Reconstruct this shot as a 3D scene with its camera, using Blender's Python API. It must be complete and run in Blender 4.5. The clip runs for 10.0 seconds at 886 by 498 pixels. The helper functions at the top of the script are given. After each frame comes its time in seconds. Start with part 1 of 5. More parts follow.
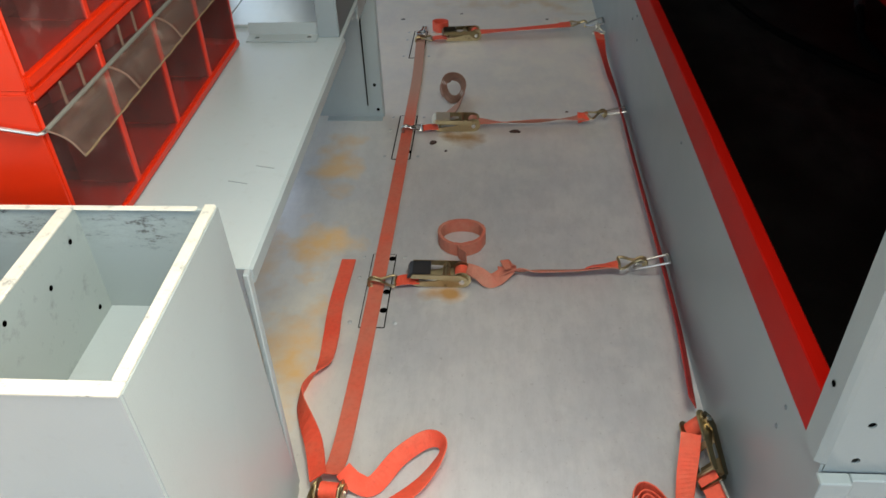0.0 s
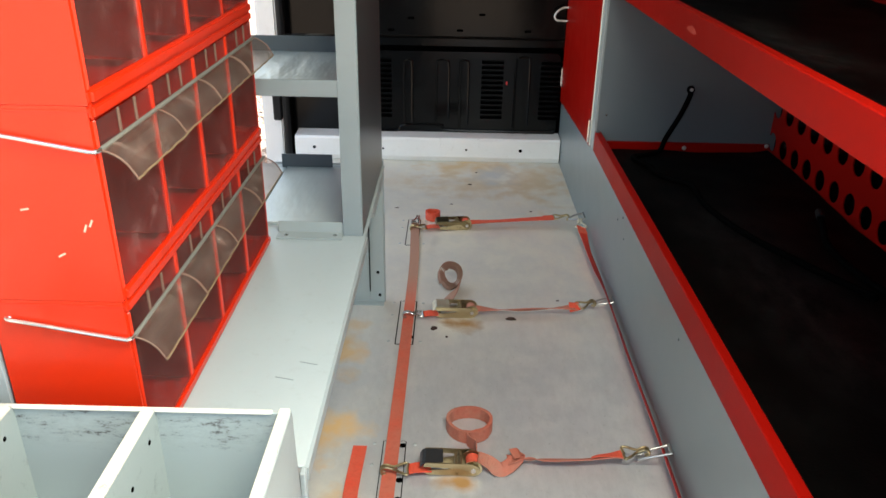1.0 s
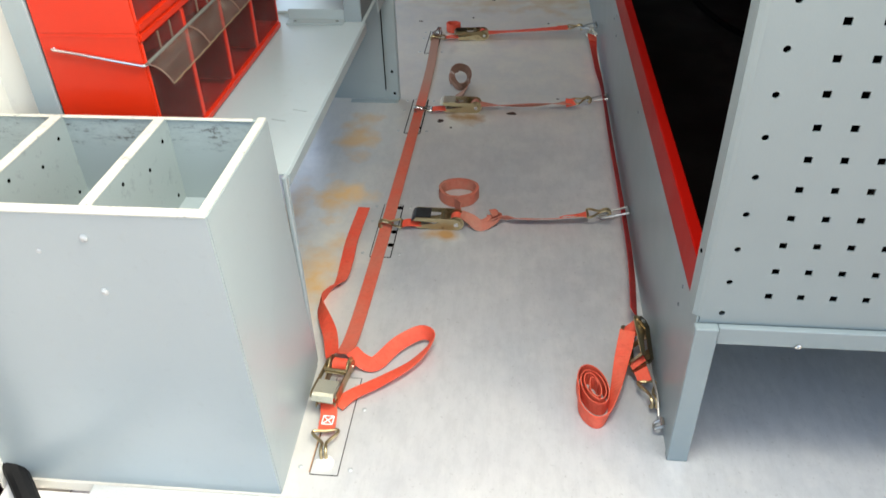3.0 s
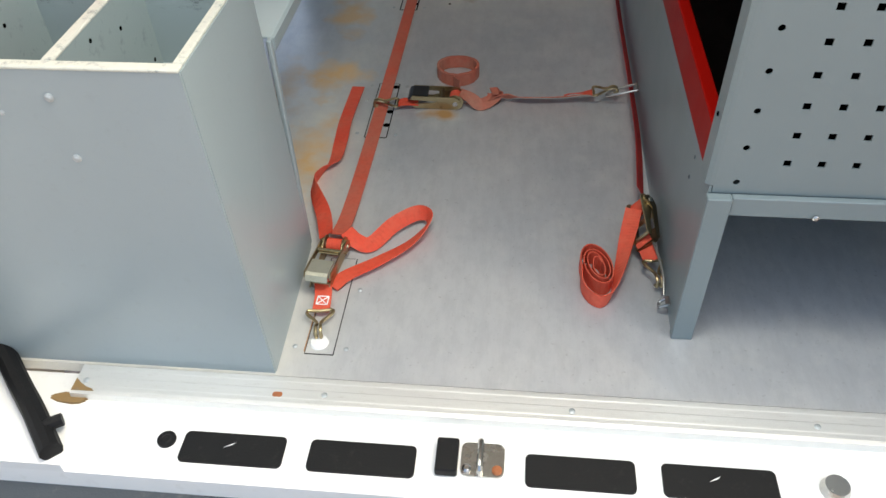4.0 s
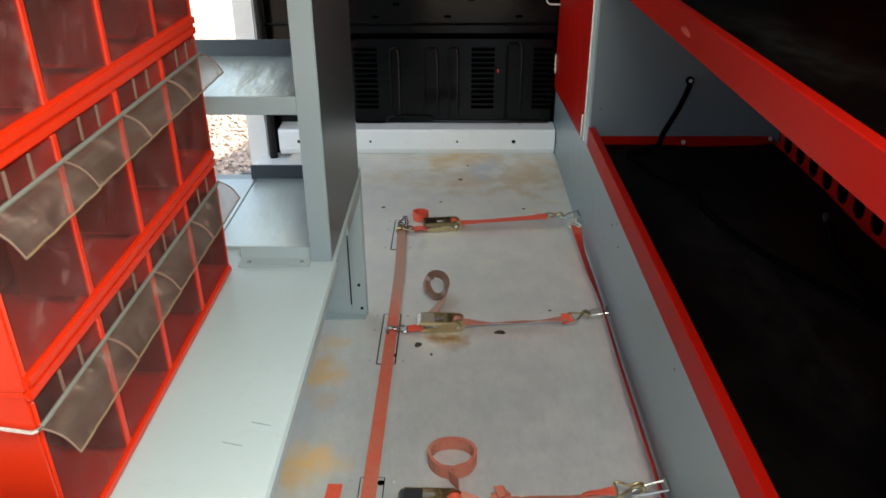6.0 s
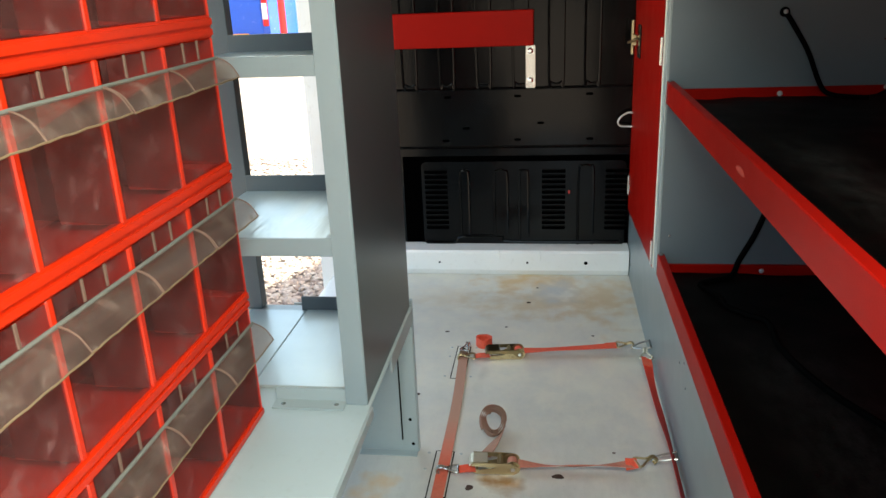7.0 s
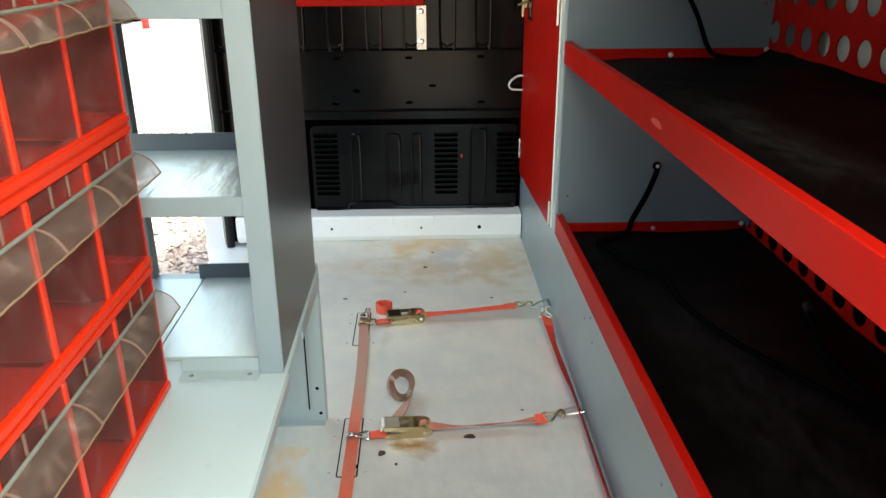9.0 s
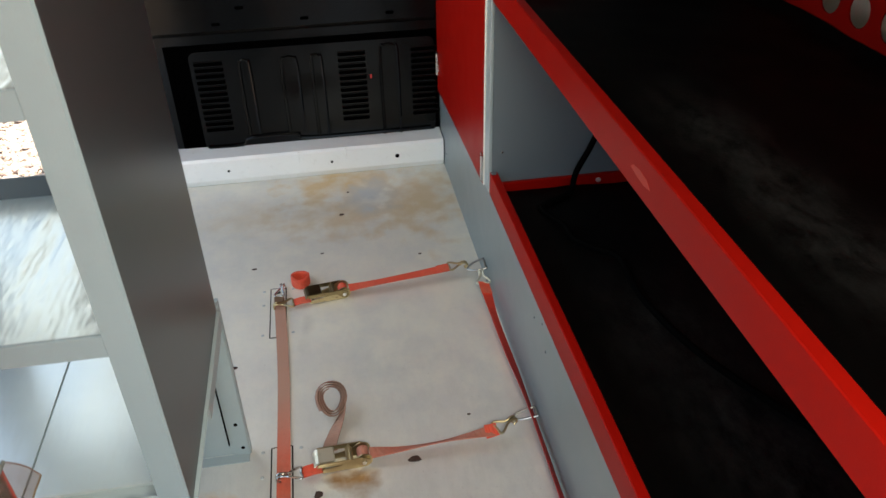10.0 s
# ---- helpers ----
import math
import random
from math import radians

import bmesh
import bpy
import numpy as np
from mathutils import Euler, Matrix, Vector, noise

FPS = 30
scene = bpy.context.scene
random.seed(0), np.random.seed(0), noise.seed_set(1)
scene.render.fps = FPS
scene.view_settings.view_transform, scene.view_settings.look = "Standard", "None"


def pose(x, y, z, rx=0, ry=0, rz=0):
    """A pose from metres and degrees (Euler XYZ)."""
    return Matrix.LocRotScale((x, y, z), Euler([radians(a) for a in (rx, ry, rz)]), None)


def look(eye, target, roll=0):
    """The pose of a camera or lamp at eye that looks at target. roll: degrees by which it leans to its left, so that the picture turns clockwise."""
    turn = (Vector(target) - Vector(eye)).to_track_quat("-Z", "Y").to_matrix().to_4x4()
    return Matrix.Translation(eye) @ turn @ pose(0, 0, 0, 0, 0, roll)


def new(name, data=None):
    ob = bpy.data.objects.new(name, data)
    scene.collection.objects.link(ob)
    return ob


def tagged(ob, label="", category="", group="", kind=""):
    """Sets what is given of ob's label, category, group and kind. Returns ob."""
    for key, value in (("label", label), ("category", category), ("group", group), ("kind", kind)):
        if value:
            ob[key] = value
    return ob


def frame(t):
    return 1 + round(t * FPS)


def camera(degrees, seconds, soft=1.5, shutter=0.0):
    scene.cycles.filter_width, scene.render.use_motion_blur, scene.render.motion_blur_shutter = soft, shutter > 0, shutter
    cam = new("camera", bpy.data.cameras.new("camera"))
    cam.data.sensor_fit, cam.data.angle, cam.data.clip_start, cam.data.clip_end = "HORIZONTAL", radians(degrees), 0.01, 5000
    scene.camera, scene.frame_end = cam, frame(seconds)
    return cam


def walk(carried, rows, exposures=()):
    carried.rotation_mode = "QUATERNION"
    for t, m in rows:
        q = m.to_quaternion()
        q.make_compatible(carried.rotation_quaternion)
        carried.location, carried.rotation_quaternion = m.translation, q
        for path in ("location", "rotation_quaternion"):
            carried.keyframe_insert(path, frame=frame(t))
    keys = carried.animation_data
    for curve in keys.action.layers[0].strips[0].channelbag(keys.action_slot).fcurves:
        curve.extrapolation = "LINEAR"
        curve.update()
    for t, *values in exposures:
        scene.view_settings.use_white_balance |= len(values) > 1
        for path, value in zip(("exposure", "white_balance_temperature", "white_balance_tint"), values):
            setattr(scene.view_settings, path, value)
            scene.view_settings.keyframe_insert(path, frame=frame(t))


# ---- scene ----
cam = camera(59.8, 10.0, 1.5, 0.15)
PATH = [
    (0, (-0.298, -0.336, 0.844), (-0.423, 1.245, -0.374), -2.1),
    (0.2, (-0.328, -0.349, 0.862), (-0.377, 1.281, -0.295), -0.2),
    (0.3, (-0.342, -0.354, 0.869), (-0.39, 1.314, -0.232), -0.4),
    (0.5, (-0.375, -0.357, 0.89), (-0.418, 1.384, -0.094), 0.5),
    (0.7, (-0.387, -0.373, 0.902), (-0.422, 1.403, -0.017), 0.3),
    (1, (-0.394, -0.383, 0.921), (-0.413, 1.426, 0.068), 1.0),
    (1.2, (-0.388, -0.395, 0.928), (-0.422, 1.43, 0.111), 0.4),
    (1.5, (-0.361, -0.429, 0.938), (-0.452, 1.385, 0.1), -0.2),
    (2, (-0.3, -0.516, 0.948), (-0.457, 1.23, -0.015), -1.4),
    (2.2, (-0.279, -0.545, 0.944), (-0.449, 1.187, -0.041), -2.2),
    (2.5, (-0.256, -0.59, 0.934), (-0.449, 1.102, -0.115), -2.0),
    (2.7, (-0.237, -0.619, 0.923), (-0.451, 1.054, -0.152), -2.5),
    (3, (-0.227, -0.634, 0.891), (-0.412, 0.975, -0.283), -1.7),
    (3.1, (-0.221, -0.638, 0.881), (-0.404, 0.952, -0.318), -1.5),
    (3.2, (-0.219, -0.636, 0.874), (-0.399, 0.94, -0.343), -1.8),
    (4.3, (-0.237, -0.589, 0.819), (-0.417, 0.841, -0.568), -2.0),
    (4.4, (-0.251, -0.564, 0.825), (-0.43, 0.871, -0.557), -1.4),
    (4.5, (-0.265, -0.534, 0.831), (-0.402, 0.921, -0.534), -0.0),
    (4.6, (-0.279, -0.502, 0.843), (-0.379, 0.977, -0.5), 1.0),
    (4.7, (-0.309, -0.463, 0.862), (-0.323, 1.046, -0.451), 3.0),
    (5, (-0.347, -0.389, 0.891), (-0.373, 1.185, -0.344), 1.3),
    (5.2, (-0.364, -0.351, 0.912), (-0.346, 1.306, -0.208), 0.7),
    (5.5, (-0.368, -0.315, 0.936), (-0.309, 1.411, -0.073), 1.0),
    (5.7, (-0.364, -0.289, 0.939), (-0.297, 1.456, -0.035), 1.0),
    (6, (-0.346, -0.25, 0.955), (-0.38, 1.526, 0.036), -0.3),
    (6.1, (-0.344, -0.239, 0.959), (-0.408, 1.557, 0.08), -0.6),
    (6.2, (-0.325, -0.234, 0.971), (-0.41, 1.582, 0.137), -0.6),
    (7.3, (-0.266, -0.16, 0.987), (-0.568, 1.704, 0.327), -2.9),
    (7.4, (-0.272, -0.173, 0.968), (-0.495, 1.697, 0.294), -1.7),
    (7.5, (-0.291, -0.166, 0.966), (-0.44, 1.688, 0.229), -0.7),
    (8, (-0.355, -0.197, 0.952), (-0.203, 1.635, 0.166), 1.9),
    (8.2, (-0.369, -0.219, 0.952), (-0.205, 1.611, 0.161), 2.4),
    (8.5, (-0.367, -0.236, 0.962), (-0.26, 1.607, 0.193), 2.5),
    (9, (-0.338, -0.147, 0.954), (-0.287, 1.71, 0.213), -0.3),
    (9.2, (-0.316, -0.055, 0.961), (-0.278, 1.791, 0.194), -1.2),
    (9.5, (-0.292, 0.095, 1.036), (-0.146, 1.85, 0.088), -3.0),
    (9.7, (-0.285, 0.148, 1.08), (-0.18, 1.868, 0.065), -3.5),
    (9.8, (-0.306, 0.172, 1.087), (-0.148, 1.864, 0.031), -1.7),
    (10, (-0.336, 0.226, 1.132), (-0.083, 1.859, 0.006), -1.2),
]
EXPOSURES = [(0, 2.0, 7600, 2), (1, 2.53, 7600, 1), (2.5, 2.43, 7350, 2), (4.3, 1.3, 7000, 2), (4.5, 1.2, 7000, 2), (5, 1.34, 7150, 2), (5.5, 1.93, 7350, 0), (6, 2.3, 7400, -2), (7.3, 2.65, 7250, -6), (9, 2.95, 7350, -6), (9.5, 2.75, 7450, -1), (10, 2.55, 7600, 1)]
walk(cam, [(t, look(eye, target, roll)) for t, eye, target, roll in PATH], EXPOSURES)

# ---- light ----
SUN_EL, SUN_AZ = 62.0, 70.0         # degrees; azimuth from +y towards +x; the van's own shade falls beside the sliding door
world = bpy.data.worlds.new("sky")
scene.world = world
world.use_nodes = True
wn = world.node_tree
sky = wn.nodes.new("ShaderNodeTexSky")
sky.sky_type, sky.sun_disc = "NISHITA", False
sky.dust_density, sky.air_density = 5.0, 0.8
sky.sun_elevation, sky.sun_rotation = radians(SUN_EL), radians(SUN_AZ)
wn.nodes["Background"].inputs["Strength"].default_value = 0.15
wn.links.new(sky.outputs["Color"], wn.nodes["Background"].inputs["Color"])
sun_data = bpy.data.lights.new("sun", "SUN")
sun_data.energy, sun_data.angle, sun_data.color = 2.6, radians(0.6), (1.0, 0.96, 0.90)
sun = new("sun", sun_data)
sun_way = Vector((math.sin(radians(SUN_AZ)) * math.cos(radians(SUN_EL)), math.cos(radians(SUN_AZ)) * math.cos(radians(SUN_EL)), math.sin(radians(SUN_EL))))
sun.matrix_world = look(sun_way * 20, (0, 0, 0))
# area lamp added unseen at the rear doorway's head, to brighten upward faces
rear_data = bpy.data.lights.new("rear_door_fill", "AREA")
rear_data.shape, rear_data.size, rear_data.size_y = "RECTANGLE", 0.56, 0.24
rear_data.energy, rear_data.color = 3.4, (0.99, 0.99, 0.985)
rear_fill = new("rear_door_fill", rear_data)
rear_fill.matrix_world = look((-0.16, -0.04, 1.33), (-0.34, 0.30, 0.0))
# a second added lamp, unseen at the sliding door's head, lifts the far end
side_data = bpy.data.lights.new("side_door_fill", "AREA")
side_data.shape, side_data.size, side_data.size_y = "RECTANGLE", 1.0, 0.13
side_data.energy, side_data.color = 0.22, (1.0, 0.99, 0.96)
side_fill = new("side_door_fill", side_data)
side_fill.matrix_world = look((-1.0, 1.80, 1.125), (-0.05, 1.85, 0.15))



# ---- materials ----
def nodes_of(name):
    m = bpy.data.materials.new(name)
    m.use_nodes = True
    return m, m.node_tree.nodes, m.node_tree.links, m.node_tree.nodes["Principled BSDF"]


def noise_node(n, l, coord, scale, detail=4.0, rough=0.6, stretch=None):
    t = n.new("ShaderNodeTexNoise")
    t.inputs["Scale"].default_value, t.inputs["Detail"].default_value, t.inputs["Roughness"].default_value = scale, detail, rough
    if stretch:
        mp = n.new("ShaderNodeMapping")
        mp.inputs["Scale"].default_value = stretch
        l.new(coord, mp.inputs["Vector"])
        coord = mp.outputs["Vector"]
    l.new(coord, t.inputs["Vector"])
    return t.outputs["Fac"]


def ramp(n, l, fac, stops):
    r = n.new("ShaderNodeValToRGB")
    r.color_ramp.elements[0].position, r.color_ramp.elements[0].color = stops[0][0], (*stops[0][1], 1)
    r.color_ramp.elements[1].position, r.color_ramp.elements[1].color = stops[-1][0], (*stops[-1][1], 1)
    for p, c in stops[1:-1]:
        r.color_ramp.elements.new(p).color = (*c, 1)
    l.new(fac, r.inputs["Fac"])
    return r.outputs["Color"]


def mixed(n, l, fac, a, b, mode="MIX"):
    m = n.new("ShaderNodeMix")
    m.data_type, m.blend_type = "RGBA", mode
    for v, s in ((fac, m.inputs[0]), (a, m.inputs[6]), (b, m.inputs[7])):
        if isinstance(v, (int, float)):
            s.default_value = v
        elif isinstance(v, tuple):
            s.default_value = (*v, 1)
        else:
            l.new(v, s)
    return m.outputs[2]


def grey1(v):
    return (v, v, v)


def bumped(n, l, b, height, strength, distance=0.002):
    bp = n.new("ShaderNodeBump")
    bp.inputs["Strength"].default_value, bp.inputs["Distance"].default_value = strength, distance
    l.new(height, bp.inputs["Height"])
    l.new(bp.outputs["Normal"], b.inputs["Normal"])


def painted(name, color, rough, metal=0.0, dirt=(0.2, 0.19, 0.17), dirt_amount=0.25, grain=350.0, bump=0.06, coat=0.0, stretch=None, spec=0.5):
    """A painted, moulded or bare surface: colour drift, dirt in patches, uneven gloss and a fine relief."""
    m, n, l, b = nodes_of(name)
    co = n.new("ShaderNodeTexCoord").outputs["Object"]
    big = noise_node(n, l, co, 3.5, 6, 0.65, stretch)
    fine = noise_node(n, l, co, 60, 4, 0.7, stretch)
    drift = mixed(n, l, big, tuple(c * 0.90 for c in color), tuple(min(1, c * 1.08) for c in color))
    spots = ramp(n, l, fine, [(0.58, grey1(0)), (0.75, grey1(dirt_amount))])
    l.new(mixed(n, l, spots, drift, dirt), b.inputs["Base Color"])
    rr = n.new("ShaderNodeMapRange")
    rr.inputs["To Min"].default_value, rr.inputs["To Max"].default_value = rough * 0.8, min(1, rough * 1.25)
    l.new(noise_node(n, l, co, 14, 5, 0.6, stretch), rr.inputs["Value"])
    l.new(rr.outputs["Result"], b.inputs["Roughness"])
    b.inputs["Metallic"].default_value = metal
    b.inputs["Specular IOR Level"].default_value = spec
    b.inputs["Coat Weight"].default_value = coat
    if bump:
        bumped(n, l, b, noise_node(n, l, co, grain, 2, 0.5, stretch), bump, 0.001)
    return m


# GREY darkened to carry the shade on the right-hand bench and pegboard
GREY_SHADED = painted("shaded_grey_paint", (0.185, 0.228, 0.238), 0.30, dirt_amount=0.12, grain=500, bump=0.10)
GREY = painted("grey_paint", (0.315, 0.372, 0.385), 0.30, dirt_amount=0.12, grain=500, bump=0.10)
# GREY lightened for the bench top: the light on it is in the colour
GREY_LIT = painted("lit_grey_paint", (0.40, 0.472, 0.488), 0.30, dirt_amount=0.12, grain=500, bump=0.10)
# same grey, darkened to stand for less light on shelf post and lips
GREY_POST_SHADED = painted("shaded_post_paint", (0.235, 0.285, 0.305), 0.30, dirt_amount=0.12, grain=500, bump=0.10)
# GREY darkened: the shade inside the shelf bay is part of this colour
GREY_BAY_SHADED = painted("bay_shaded_grey_paint", (0.135, 0.165, 0.185), 0.34, dirt_amount=0.10, grain=500, bump=0.10)
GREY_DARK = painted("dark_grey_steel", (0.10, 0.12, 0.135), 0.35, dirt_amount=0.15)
# end panel is one sheet with its flange; its aisle-side shade is coloured in
GREY_WEB_SHADED, _, _, web_bsdf = nodes_of("shaded_grey_gloss_paint")
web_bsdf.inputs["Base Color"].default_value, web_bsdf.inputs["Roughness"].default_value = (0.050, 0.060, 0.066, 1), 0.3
RED = painted("red_paint", (0.285, 0.0045, 0.003), 0.38, dirt=(0.25, 0.005, 0.004), dirt_amount=0.3, grain=400, bump=0.08, spec=0.07)
ORANGE = painted("orange_red_plastic", (0.60, 0.024, 0.005), 0.34, dirt=(0.45, 0.03, 0.01), dirt_amount=0.25, bump=0.05)
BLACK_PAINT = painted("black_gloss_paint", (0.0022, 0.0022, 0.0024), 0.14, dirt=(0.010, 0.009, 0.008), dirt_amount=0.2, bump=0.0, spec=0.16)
BLACK_HOLE = painted("black_recess", (0.0006, 0.0006, 0.0006), 0.9, dirt_amount=0.0, bump=0, spec=0.0)
RUBBER = painted("black_rubber", (0.007, 0.007, 0.0075), 0.6, dirt=(0.04, 0.036, 0.032), dirt_amount=0.25, bump=0.2, spec=0.25)
CABLE = painted("black_cable_sheath", (0.0012, 0.0012, 0.0012), 0.8, dirt_amount=0.0, bump=0, spec=0.03)
WHITE = painted("white_van_paint", (0.86, 0.86, 0.84), 0.22, dirt=(0.45, 0.40, 0.32), dirt_amount=0.18, bump=0.03, coat=0.4)
CREAM = painted("cream_van_paint", (0.78, 0.76, 0.69), 0.5, dirt_amount=0.12)
ALU = painted("brushed_aluminium", (0.80, 0.80, 0.77), 0.40, metal=0.6, dirt=(0.42, 0.38, 0.3), dirt_amount=0.4, stretch=(1, 8, 8))
ZINC = painted("zinc_plate", (0.55, 0.54, 0.51), 0.26, metal=1.0, dirt_amount=0.3)
GOLD = painted("yellow_zinc_plate", (0.43, 0.345, 0.20), 0.36, metal=1.0, dirt=(0.09, 0.06, 0.04), dirt_amount=0.9)
DARK_GOLD = painted("dark_bronze_plate", (0.20, 0.15, 0.08), 0.3, metal=1.0, dirt=(0.05, 0.03, 0.02), dirt_amount=0.8)
RING = painted("dull_plated_wire", (0.40, 0.40, 0.39), 0.35, metal=0.9, dirt_amount=0.3)
RIVET = painted("plain_steel_rivet", (0.44, 0.47, 0.475), 0.4, metal=0.3, dirt_amount=0.2)
BRIGHT = painted("bright_plated_wire", (0.68, 0.68, 0.66), 0.3, metal=0.4, dirt_amount=0.2)
PALE_GOLD = painted("pale_zinc_plate", (0.70, 0.67, 0.54), 0.42, metal=0.85, dirt=(0.3, 0.26, 0.12), dirt_amount=0.5)
DARK_STEEL = painted("dark_steel_handle", (0.035, 0.037, 0.04), 0.34, metal=0.4, dirt=(0.10, 0.08, 0.05), dirt_amount=0.5)
CHROME = painted("bright_steel_rod", (0.75, 0.75, 0.75), 0.2, metal=1.0, dirt_amount=0.1)
SCUFF = painted("pale_scuff", (0.75, 0.45, 0.36), 0.6)
SCUFF_RED = painted("rubbed_red_paint", (0.40, 0.018, 0.006), 0.5)
BUMPER = painted("dark_bumper_plastic", (0.045, 0.055, 0.065), 0.55, bump=0.3)
BLUE = painted("blue_van_paint", (0.02, 0.10, 0.55), 0.25, dirt_amount=0.05)
GLASS_RED = painted("red_tail_lamp", (0.6, 0.02, 0.02), 0.15)
AMBER = painted("amber_lamp", (0.8, 0.35, 0.03), 0.2)
RUST = painted("rusty_steel", (0.33, 0.11, 0.04), 0.75, dirt=(0.12, 0.06, 0.03), dirt_amount=0.7)
OCHRE = painted("ochre_dirt", (0.24, 0.15, 0.06), 0.9, dirt_amount=0.7, grain=200, bump=0.4)
POLE_RED = painted("red_pole_paint", (0.65, 0.03, 0.03), 0.4)


def mat_rubber(name, level, streak):
    """Black rubber with dust: an even bloom, and a rubbed streak along a line x = a + b * y between two ends."""
    m, n, l, b = nodes_of(name)
    co = n.new("ShaderNodeTexCoord").outputs["Object"]
    f = noise_node(n, l, co, 9, 6, 0.7)
    g = noise_node(n, l, co, 60, 6, 0.8, (1.0, 0.5, 1))
    c = ramp(n, l, f, [(0.36, grey1(level * 0.5)), (0.52, grey1(level)), (0.72, grey1(level * 2.2))])
    c = mixed(n, l, ramp(n, l, g, [(0.55, grey1(0)), (0.78, grey1(0.5))]), c, grey1(level * 4))
    sep = n.new("ShaderNodeSeparateXYZ")
    l.new(co, sep.inputs[0])
    a, slope, half, y0, y1, amount = streak
    line = n.new("ShaderNodeMath")
    line.operation = "MULTIPLY_ADD"
    l.new(sep.outputs["Y"], line.inputs[0])
    line.inputs[1].default_value, line.inputs[2].default_value = -slope, -a
    off = n.new("ShaderNodeMath")
    l.new(sep.outputs["X"], off.inputs[0])
    l.new(line.outputs[0], off.inputs[1])
    away = n.new("ShaderNodeMath")
    away.operation = "ABSOLUTE"
    l.new(off.outputs[0], away.inputs[0])
    wide, near, far_end = (n.new("ShaderNodeMapRange") for _ in range(3))
    for node, src, lo, hi in ((wide, away.outputs[0], half, 0.0), (near, sep.outputs["Y"], y0 - 0.12, y0 + 0.05), (far_end, sep.outputs["Y"], y1 + 0.10, y1 - 0.10)):
        l.new(src, node.inputs["Value"])
        node.inputs["From Min"].default_value, node.inputs["From Max"].default_value = lo, hi
    k = mixed(n, l, 1.0, wide.outputs["Result"], near.outputs["Result"], "MULTIPLY")
    k = mixed(n, l, 1.0, k, far_end.outputs["Result"], "MULTIPLY")
    k = mixed(n, l, 1.0, k, ramp(n, l, noise_node(n, l, co, 24, 8, 0.8, (1.2, 0.6, 1)), [(0.38, grey1(0)), (0.66, grey1(amount))]), "MULTIPLY")
    l.new(mixed(n, l, k, c, (0.13, 0.13, 0.128)), b.inputs["Base Color"])
    b.inputs["Roughness"].default_value = 0.55
    b.inputs["Specular IOR Level"].default_value = 0.08
    bumped(n, l, b, noise_node(n, l, co, 220, 3, 0.6), 0.25)
    return m


MAT_LOWER = mat_rubber("black_mat", 0.0015, (0.33, -0.10, 0.16, 0.55, 1.30, 0.16))
MAT_UPPER = mat_rubber("black_mat_rubbed", 0.0008, (0.17, -0.02, 0.085, 0.72, 1.16, 0.26))


def webbing(name, color, faded, fade):
    m, n, l, b = nodes_of(name)
    co = n.new("ShaderNodeTexCoord").outputs["Object"]
    f = noise_node(n, l, co, 13, 5, 0.7)
    g = noise_node(n, l, co, 140, 3, 0.6)
    c = mixed(n, l, ramp(n, l, f, [(0.5 - fade * 0.4, grey1(0)), (0.95 - fade * 0.4, grey1(1))]), color, faded)
    l.new(mixed(n, l, ramp(n, l, g, [(0.45, grey1(0)), (0.8, grey1(0.35))]), c, tuple(v * 0.5 for v in color)), b.inputs["Base Color"])
    b.inputs["Roughness"].default_value = 0.75
    w = n.new("ShaderNodeTexWave")
    w.inputs["Scale"].default_value = 300
    l.new(co, w.inputs["Vector"])
    bumped(n, l, b, w.outputs["Fac"], 0.25, 0.0006)
    return m


WEB_BRIGHT = webbing("bright_orange_webbing", (0.72, 0.070, 0.032), (0.65, 0.15, 0.085), 0.3)
WEB_FADED = webbing("faded_salmon_webbing", (0.52, 0.105, 0.062), (0.42, 0.19, 0.13), 0.7)
WEB_BROWN = webbing("brown_faded_webbing", (0.36, 0.15, 0.10), (0.33, 0.20, 0.145), 0.8)


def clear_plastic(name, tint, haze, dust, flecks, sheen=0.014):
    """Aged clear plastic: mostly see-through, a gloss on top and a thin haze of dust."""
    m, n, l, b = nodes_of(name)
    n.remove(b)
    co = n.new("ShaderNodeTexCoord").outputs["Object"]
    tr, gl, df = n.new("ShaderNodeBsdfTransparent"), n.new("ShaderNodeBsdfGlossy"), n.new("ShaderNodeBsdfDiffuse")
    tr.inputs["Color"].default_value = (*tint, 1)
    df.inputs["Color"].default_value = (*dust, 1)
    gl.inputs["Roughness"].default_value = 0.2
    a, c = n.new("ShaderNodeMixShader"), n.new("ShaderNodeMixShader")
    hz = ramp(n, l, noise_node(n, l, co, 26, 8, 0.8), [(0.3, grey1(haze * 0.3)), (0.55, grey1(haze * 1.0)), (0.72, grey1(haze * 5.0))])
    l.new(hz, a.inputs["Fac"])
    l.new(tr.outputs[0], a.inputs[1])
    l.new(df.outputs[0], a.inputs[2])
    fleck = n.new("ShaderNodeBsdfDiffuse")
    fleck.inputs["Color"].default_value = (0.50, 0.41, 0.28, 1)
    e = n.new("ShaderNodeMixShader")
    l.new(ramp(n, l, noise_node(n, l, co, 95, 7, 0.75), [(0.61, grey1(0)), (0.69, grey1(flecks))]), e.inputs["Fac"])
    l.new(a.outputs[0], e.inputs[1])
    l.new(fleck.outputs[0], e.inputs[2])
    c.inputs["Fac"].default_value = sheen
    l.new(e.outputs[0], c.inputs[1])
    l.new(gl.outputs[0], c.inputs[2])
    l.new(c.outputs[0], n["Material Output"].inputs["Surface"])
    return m


